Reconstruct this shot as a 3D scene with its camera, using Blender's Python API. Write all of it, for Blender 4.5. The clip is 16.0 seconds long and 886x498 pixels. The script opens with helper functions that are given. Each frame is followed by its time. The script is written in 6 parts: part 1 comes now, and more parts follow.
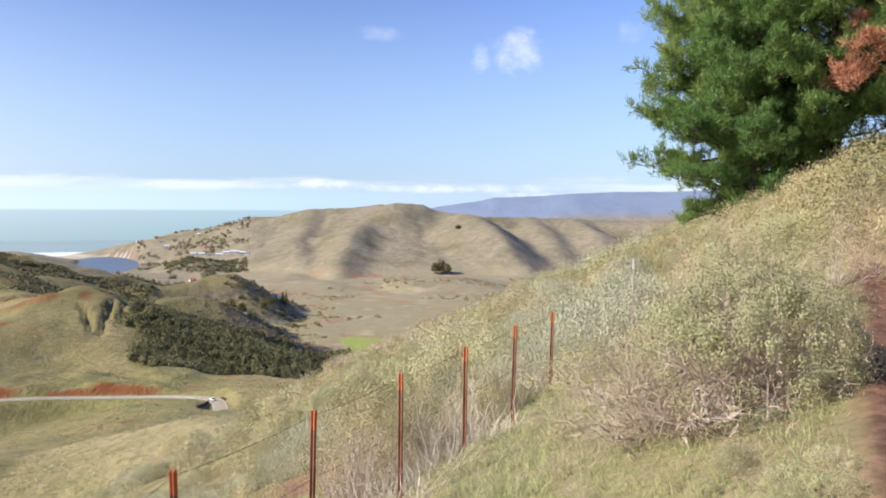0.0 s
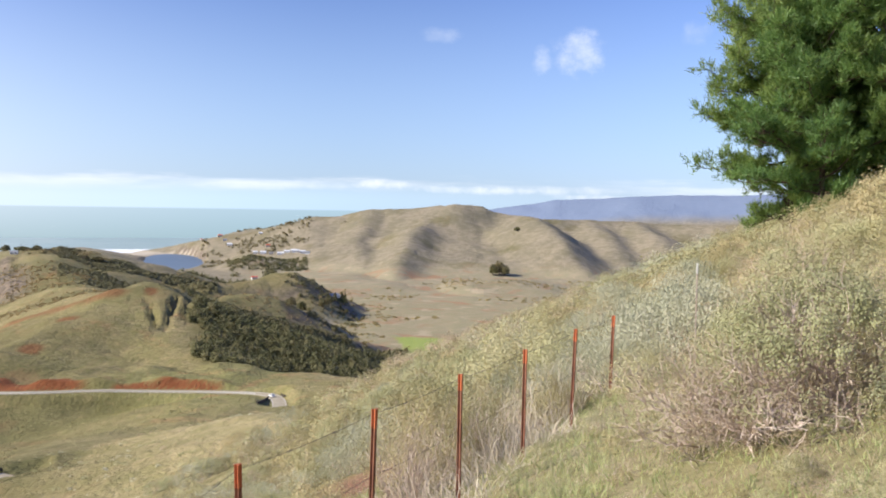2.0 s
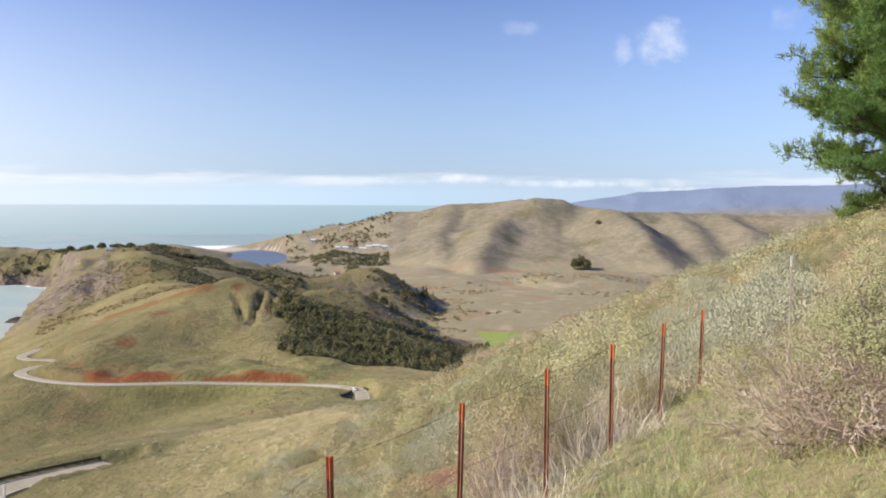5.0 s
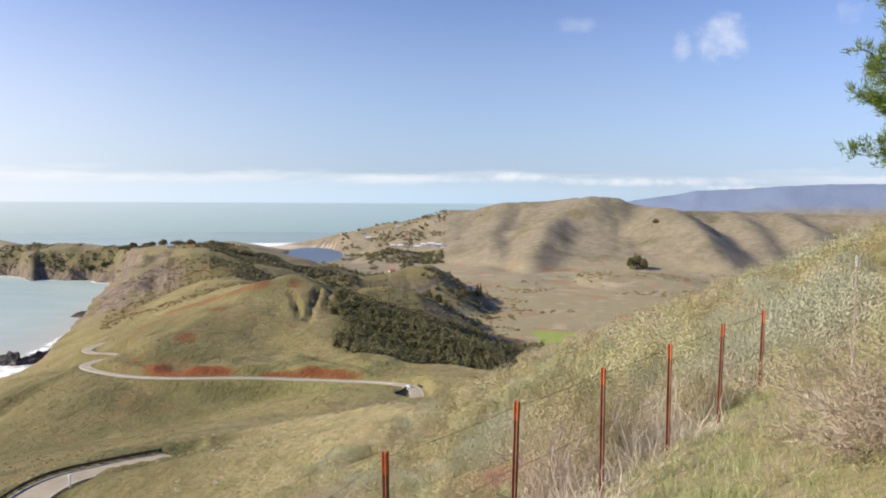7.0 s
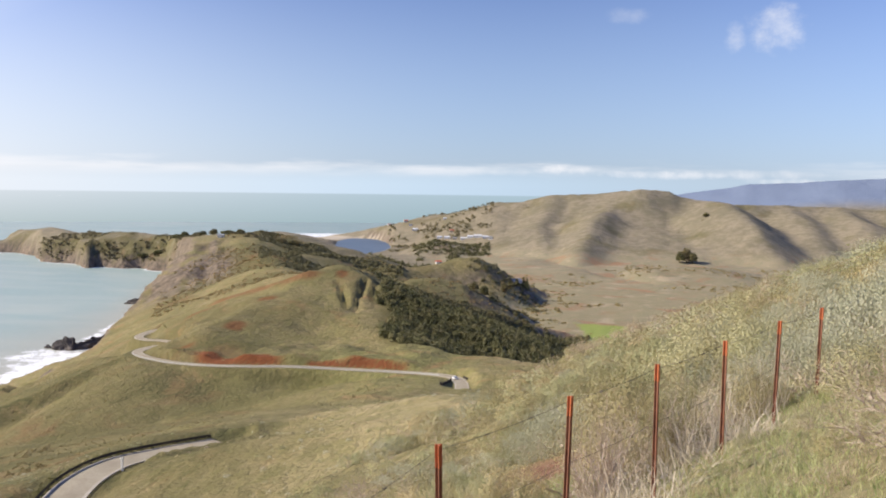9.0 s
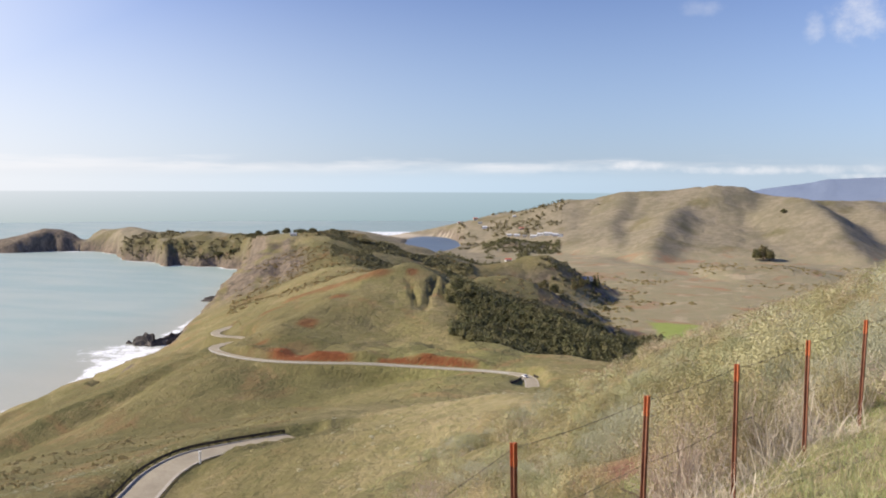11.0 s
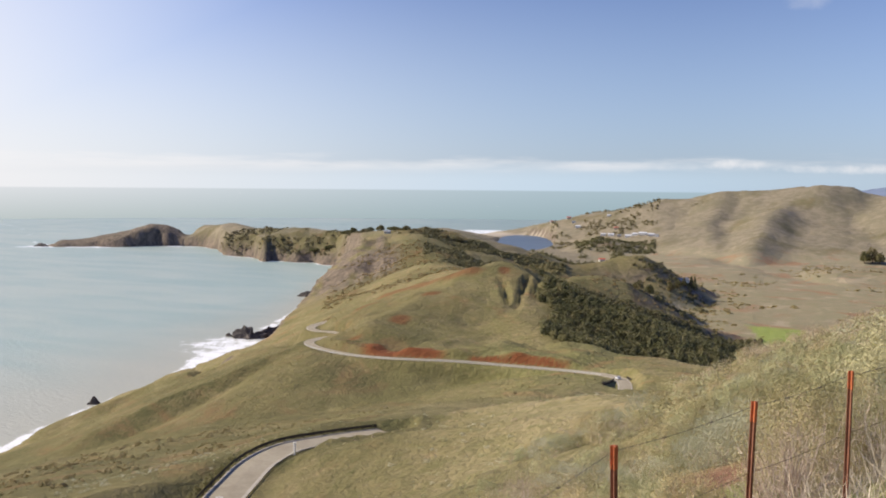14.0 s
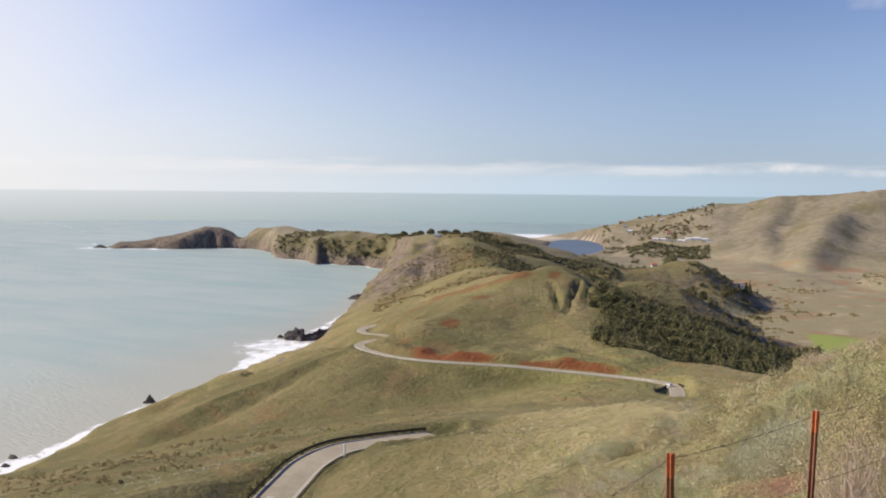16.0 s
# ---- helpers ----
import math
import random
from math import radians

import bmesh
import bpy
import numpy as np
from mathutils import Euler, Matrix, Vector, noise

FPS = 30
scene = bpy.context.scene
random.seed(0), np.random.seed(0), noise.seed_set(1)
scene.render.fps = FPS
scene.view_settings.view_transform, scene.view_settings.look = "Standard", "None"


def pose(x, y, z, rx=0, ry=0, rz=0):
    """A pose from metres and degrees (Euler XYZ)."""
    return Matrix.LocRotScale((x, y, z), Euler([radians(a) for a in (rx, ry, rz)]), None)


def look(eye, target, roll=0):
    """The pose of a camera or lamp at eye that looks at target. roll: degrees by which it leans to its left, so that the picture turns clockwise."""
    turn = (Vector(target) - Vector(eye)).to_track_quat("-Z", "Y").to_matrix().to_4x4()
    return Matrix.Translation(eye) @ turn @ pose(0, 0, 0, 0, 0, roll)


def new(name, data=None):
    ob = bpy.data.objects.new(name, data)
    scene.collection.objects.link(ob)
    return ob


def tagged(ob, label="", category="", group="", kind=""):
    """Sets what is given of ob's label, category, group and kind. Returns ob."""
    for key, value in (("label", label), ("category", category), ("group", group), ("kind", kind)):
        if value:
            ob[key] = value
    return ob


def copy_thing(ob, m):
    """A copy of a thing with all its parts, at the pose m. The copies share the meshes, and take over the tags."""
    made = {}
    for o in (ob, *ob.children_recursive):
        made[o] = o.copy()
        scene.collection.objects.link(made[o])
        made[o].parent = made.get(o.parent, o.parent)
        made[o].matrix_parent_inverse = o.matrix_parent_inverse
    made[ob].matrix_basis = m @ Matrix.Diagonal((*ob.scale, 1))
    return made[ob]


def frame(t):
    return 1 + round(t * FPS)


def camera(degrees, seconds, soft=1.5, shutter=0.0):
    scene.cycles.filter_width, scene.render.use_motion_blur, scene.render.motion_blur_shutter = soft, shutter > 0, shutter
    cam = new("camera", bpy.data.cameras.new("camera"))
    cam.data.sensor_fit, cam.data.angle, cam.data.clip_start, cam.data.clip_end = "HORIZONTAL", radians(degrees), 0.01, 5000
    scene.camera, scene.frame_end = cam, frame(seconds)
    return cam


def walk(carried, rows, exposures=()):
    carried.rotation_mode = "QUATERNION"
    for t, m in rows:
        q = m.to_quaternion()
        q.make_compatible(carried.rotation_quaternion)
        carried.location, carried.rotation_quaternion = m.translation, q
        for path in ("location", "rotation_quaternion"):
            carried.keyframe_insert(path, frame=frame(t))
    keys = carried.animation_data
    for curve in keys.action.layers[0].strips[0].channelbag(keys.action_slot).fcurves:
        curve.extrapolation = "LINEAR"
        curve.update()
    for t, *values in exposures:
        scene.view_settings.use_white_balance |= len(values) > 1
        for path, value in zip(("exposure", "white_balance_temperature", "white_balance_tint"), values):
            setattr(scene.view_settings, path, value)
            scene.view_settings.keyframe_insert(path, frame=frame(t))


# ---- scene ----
cam = camera(53.61, 16.0, soft=1.9)
EYE = 190.0          # height of the lookout's eye above the sea
ROWS = [
    (0.0, 0.000, 0.000, 0.000, 0.00, -2.77, -0.35),
    (0.5, -0.006, -0.002, -0.000, 0.94, -2.83, -0.25),
    (1.0, -0.012, -0.006, 0.000, 2.06, -2.84, -0.29),
    (1.5, -0.019, -0.013, 0.001, 2.97, -2.79, -0.69),
    (2.0, -0.030, -0.021, -0.001, 3.85, -2.72, -0.94),
    (2.5, -0.035, -0.023, -0.001, 5.02, -2.80, -0.61),
    (3.0, -0.044, -0.019, -0.003, 6.02, -2.73, -0.34),
    (3.5, -0.057, -0.012, -0.001, 7.03, -2.73, -0.38),
    (4.0, -0.069, -0.007, -0.000, 7.62, -2.94, -0.48),
    (6.5, -0.088, -0.016, -0.008, 11.81, -3.23, -0.01),
    (7.0, -0.092, -0.019, -0.009, 12.64, -3.27, -0.33),
    (7.5, -0.106, -0.018, -0.011, 13.38, -3.56, -0.63),
    (8.0, -0.125, -0.013, -0.007, 14.09, -3.65, -0.68),
    (8.5, -0.142, -0.007, -0.005, 14.81, -3.76, -0.71),
    (9.0, -0.162, -0.001, -0.005, 15.71, -3.83, -0.73),
    (11.5, -0.209, 0.005, -0.012, 21.29, -4.05, -0.35),
    (12.0, -0.222, 0.010, -0.014, 22.26, -4.10, -0.54),
    (12.5, -0.235, 0.019, -0.016, 23.32, -4.12, -0.55),
    (13.0, -0.254, 0.028, -0.020, 24.39, -4.11, -0.74),
    (13.5, -0.265, 0.039, -0.025, 25.40, -4.10, -0.60),
    (14.0, -0.275, 0.047, -0.031, 26.29, -4.15, -0.50),
    (14.5, -0.286, 0.051, -0.033, 27.03, -4.10, -0.57),
    (15.0, -0.295, 0.050, -0.037, 27.99, -4.02, -0.69),
    (15.5, -0.303, 0.047, -0.037, 28.99, -3.92, -0.69),
    (16.0, -0.308, 0.044, -0.034, 29.58, -3.93, -0.62),]
walk(cam, [(t, pose(x, y, EYE + z, 90 + pitch, roll, yaw)) for t, x, y, z, yaw, pitch, roll in ROWS],
     exposures=[(0.0, 0.64, 6380, 11), (3.0, 0.54, 6360, 11), (6.5, 0.42, 6600, 12), (9.0, 0.34, 6660, 12), (12.5, 0.26, 6780, 12), (16.0, 0.16, 6800, 12)])

# ---------------------------------------------------------------- light
SUN_AZ, SUN_EL = 103.0, 34.0      # degrees left of straight ahead, and above the horizon


def bearing(az, d, z=0.0):
    """A place by its bearing (degrees left of straight ahead), distance and height."""
    a = radians(az)
    return Vector((-math.sin(a) * d, math.cos(a) * d, z))


sun_data = bpy.data.lights.new("sun", "SUN")
sun_data.energy, sun_data.angle, sun_data.color = 5.0, radians(0.53), (1.0, 0.93, 0.80)
sun = new("sun", sun_data)
sun_way = bearing(SUN_AZ, math.cos(radians(SUN_EL)), math.sin(radians(SUN_EL)))
sun.matrix_world = look(sun_way * 900 + Vector((0, 0, EYE)), Vector((0, 0, EYE)))


class Nodes:
    """A small writer of node trees."""

    def __init__(self, tree):
        self.tree = tree
        tree.nodes.clear()

    def add(self, kind, **inputs):
        node = self.tree.nodes.new(kind)
        for key, value in inputs.items():
            self.plug(node, key, value)
        return node

    def plug(self, node, key, value):
        socket = node.inputs[int(key[1:])] if key[0] == "i" and key[1:].isdigit() else node.inputs[key.replace("_", " ")]
        if isinstance(value, bpy.types.NodeSocket):
            self.tree.links.new(value, socket)
        else:
            socket.default_value = value

    def math(self, op, a, b=0.0, c=0.0, clamp=False):
        node = self.add("ShaderNodeMath", i0=a, i1=b, i2=c)
        node.operation, node.use_clamp = op, clamp
        return node.outputs[0]

    def ramp(self, value, lo, hi, smooth=True):
        node = self.add("ShaderNodeMapRange", i0=value, i1=lo, i2=hi)
        node.interpolation_type = "SMOOTHSTEP" if smooth else "LINEAR"
        return node.outputs[0]

    def mix(self, fac, a, b):
        node = self.tree.nodes.new("ShaderNodeMix")
        node.data_type = "RGBA"
        for i, value in ((0, fac), (6, a), (7, b)):
            if isinstance(value, bpy.types.NodeSocket):
                self.tree.links.new(value, node.inputs[i])
            elif i == 0:
                node.inputs[0].default_value = value
            else:
                node.inputs[i].default_value = (*value, 1.0) if len(value) == 3 else value
        return node.outputs[2]

    def noise(self, where, scale, detail=4.0, rough=0.55, distort=0.0):
        node = self.add("ShaderNodeTexNoise", Scale=scale, Detail=detail, Roughness=rough, Distortion=distort)
        if where is not None:
            self.tree.links.new(where, node.inputs["Vector"])
        return node.outputs["Fac"]


def build_world():
    world = bpy.data.worlds.new("sky")
    scene.world = world
    world.use_nodes = True
    n = Nodes(world.node_tree)
    sky = n.add("ShaderNodeTexSky")
    sky.sky_type, sky.sun_disc = "NISHITA", False
    sky.sun_elevation, sky.sun_rotation = radians(SUN_EL), radians(-SUN_AZ)
    sky.altitude, sky.air_density, sky.dust_density, sky.ozone_density = 100, 1.0, 0.6, 2.2
    way = n.add("ShaderNodeTexCoord").outputs["Generated"]
    part_of = n.add("ShaderNodeSeparateXYZ", Vector=way)
    x, y, z = part_of.outputs
    az = n.math("ARCTAN2", n.math("MULTIPLY", x, -1.0), y)         # to the left, radians
    el = n.math("ARCSINE", z)
    tint = n.add("ShaderNodeVectorMath", i0=sky.outputs[0], i1=(0.835, 0.98, 1.55))
    tint.operation = "MULTIPLY"
    depth = n.math("MULTIPLY_ADD", n.ramp(az, -0.35, 0.22), -0.28, 1.14)
    depth = n.math("MULTIPLY_ADD", n.ramp(az, 0.42, 0.95), 0.26, depth)
    shaded = n.add("ShaderNodeVectorMath", i0=tint.outputs[0])
    shaded.operation = "SCALE"
    n.tree.links.new(depth, shaded.inputs["Scale"])
    colour = shaded.outputs[0]
    # thin bright haze towards the sun, over the sea
    toward = n.ramp(az, 0.15, 1.15)
    hazy = n.math("MULTIPLY", n.ramp(el, 0.34, 0.0), n.math("MULTIPLY_ADD", toward, 0.46, 0.46))
    glow = n.math("MULTIPLY", n.ramp(az, 0.35, 1.15), n.ramp(el, 0.62, 0.05))
    hazy = n.math("MAXIMUM", hazy, n.math("MULTIPLY", glow, 0.96))
    low = n.math("MULTIPLY", n.ramp(el, 0.060, 0.004), n.ramp(az, -0.9, 0.45))
    hazy = n.math("MAXIMUM", hazy, n.math("MULTIPLY", low, 0.9))
    colour = n.mix(hazy, colour, n.mix(toward, (6.6, 8.7, 10.7), (11.0, 11.2, 11.5)))
    # a low bank of cloud along the horizon
    flat = n.add("ShaderNodeCombineXYZ", X=n.math("MULTIPLY", az, 6.0), Y=n.math("MULTIPLY", el, 60.0)).outputs[0]
    bank_noise = n.noise(flat, 1.3, 5.0, 0.6)
    bank_top = n.math("MULTIPLY_ADD", bank_noise, 0.040, 0.010)
    bank = n.math("MULTIPLY", n.ramp(n.math("SUBTRACT", bank_top, el), -0.004, 0.010), n.ramp(el, 0.010, 0.024))
    streaks = n.ramp(n.noise(n.add("ShaderNodeCombineXYZ", X=n.math("MULTIPLY", az, 3.0), Y=n.math("MULTIPLY", el, 24.0), Z=5.0).outputs[0], 1.0, 4.0, 0.6), 0.34, 0.62)
    colour = n.mix(n.math("MULTIPLY", bank, n.math("MULTIPLY", streaks, 0.5)), colour, (11.0, 11.1, 11.4))

    def cloud(caz, cel, waz, wel, amount, seed):
        """One small cumulus in the open sky."""
        nonlocal colour
        u = n.math("DIVIDE", n.math("SUBTRACT", az, radians(caz)), radians(waz))
        v = n.math("DIVIDE", n.math("SUBTRACT", el, radians(cel)), radians(wel))
        r = n.math("ADD", n.math("MULTIPLY", u, u), n.math("MULTIPLY", v, v))
        at = n.add("ShaderNodeCombineXYZ", X=n.math("MULTIPLY", az, 30.0), Y=n.math("MULTIPLY", el, 36.0), Z=seed).outputs[0]
        rag = n.noise(at, 1.4, 6.0, 0.62)
        body = n.ramp(n.math("ADD", n.math("MULTIPLY_ADD", rag, 1.7, -0.75), n.math("SUBTRACT", 0.62, n.math("MULTIPLY", r, 0.62))), 0.10, 1.35)
        colour = n.mix(n.math("MULTIPLY", body, amount), colour, (10.6, 10.8, 11.2))

    cloud(-4.8, 9.9, 2.3, 1.6, 0.62, 1.0)
    cloud(-2.4, 9.5, 0.8, 1.0, 0.45, 2.0)
    cloud(4.0, 11.0, 1.7, 0.6, 0.22, 3.0)
    cloud(-12.0, 10.9, 1.1, 0.9, 0.28, 4.0)
    cloud(-4.5, 1.2, 4.0, 0.35, 0.55, 6.0)
    cloud(7.7, 1.42, 2.3, 0.40, 0.9, 7.0)
    cloud(1.5, 1.15, 5.0, 0.32, 0.8, 8.0)
    cloud(15.5, 1.25, 6.0, 0.35, 0.35, 9.0)
    cloud(-5.4, 0.78, 2.6, 0.22, 0.8, 10.0)
    # the open sea beyond the built water, out to its horizon
    below = n.ramp(el, -0.0042, -0.0064)
    deep = n.ramp(el, -0.006, -0.042, False)
    far_sea = n.mix(deep, n.mix(toward, (4.5, 6.1, 7.1), (8.8, 9.3, 9.8)), n.mix(toward, (3.5, 5.0, 5.6), (6.0, 6.9, 7.0)))
    flecks = n.noise(n.add("ShaderNodeCombineXYZ", X=n.math("MULTIPLY", az, 55.0), Y=n.math("MULTIPLY", el, 620.0), Z=2.0).outputs[0], 1.0, 5.0, 0.7)
    far_sea = n.mix(n.math("MULTIPLY", n.ramp(flecks, 0.66, 0.74), 0.6), far_sea, (11.0, 11.2, 11.4))
    colour = n.mix(below, colour, far_sea)
    back = n.add("ShaderNodeBackground", Color=colour, Strength=0.073)
    out = n.add("ShaderNodeOutputWorld")
    n.tree.links.new(back.outputs[0], out.inputs[0])


build_world()

# ---------------------------------------------------------------- the lie of the land
def smooth(v, lo, hi):
    t = np.clip((v - lo) / (hi - lo), 0.0, 1.0)
    return t * t * (3 - 2 * t)


def lattice(ix, iy, seed):
    h = np.sin(ix * 127.1 + iy * 311.7 + seed * 74.7) * 43758.5453
    return h - np.floor(h)


def value_noise(x, y, seed=0):
    ix, iy = np.floor(x), np.floor(y)
    fx, fy = x - ix, y - iy
    ux, uy = fx * fx * (3 - 2 * fx), fy * fy * (3 - 2 * fy)
    a, b = lattice(ix, iy, seed), lattice(ix + 1, iy, seed)
    c, d = lattice(ix, iy + 1, seed), lattice(ix + 1, iy + 1, seed)
    return (a + (b - a) * ux) * (1 - uy) + (c + (d - c) * ux) * uy - 0.5


def fractal(x, y, size, octaves=4, seed=0):
    total, amp = 0.0, 1.0
    for i in range(octaves):
        turn = 0.7 * i
        u, v = x * math.cos(turn) - y * math.sin(turn), x * math.sin(turn) + y * math.cos(turn)
        total = total + amp * value_noise(u / size, v / size, seed + i)
        size, amp = size / 2.03, amp * 0.5
    return total


def spur(x, y, crest, near, far, reach, round_top=12.0):
    """A ridge: its crest as (bearing, distance, height), the slopes on its left and right hand (near the crest, beyond reach)."""
    total, weight = 0.0, 0.0
    pts = [bearing(*c) for c in crest]
    for i, (a, b) in enumerate(zip(pts, pts[1:])):
        dx, dy = b.x - a.x, b.y - a.y
        t = ((x - a.x) * dx + (y - a.y) * dy) / (dx * dx + dy * dy)
        over = np.maximum(-t if i == 0 else 0, t - 1 if i == len(pts) - 2 else 0) * math.hypot(dx, dy)
        t = np.clip(t, 0, 1)
        ox, oy = x - a.x - t * dx, y - a.y - t * dy
        flat = np.hypot(ox, oy) + 1e-6
        dist = np.sqrt(flat ** 2 + round_top ** 2) - round_top
        over = np.clip(over / flat, 0, 1) ** 1.3
        left = 0.5 + 0.5 * (dx * oy - dy * ox) / (flat * math.hypot(dx, dy))
        s1, s2 = near[1] + (near[0] - near[1]) * left, far[1] + (far[0] - far[1]) * left
        s1, s2 = s1 + (max(0.88, *near) - s1) * over, s2 + (max(0.55, *far) - s2) * over
        drop = s1 * np.minimum(dist, reach) + s2 * np.maximum(dist - reach, 0)
        w = 1.0 / (dist + 4.0) ** 6
        total, weight = total + w * (a.z + t * (b.z - a.z) - drop), weight + w
    return total / weight


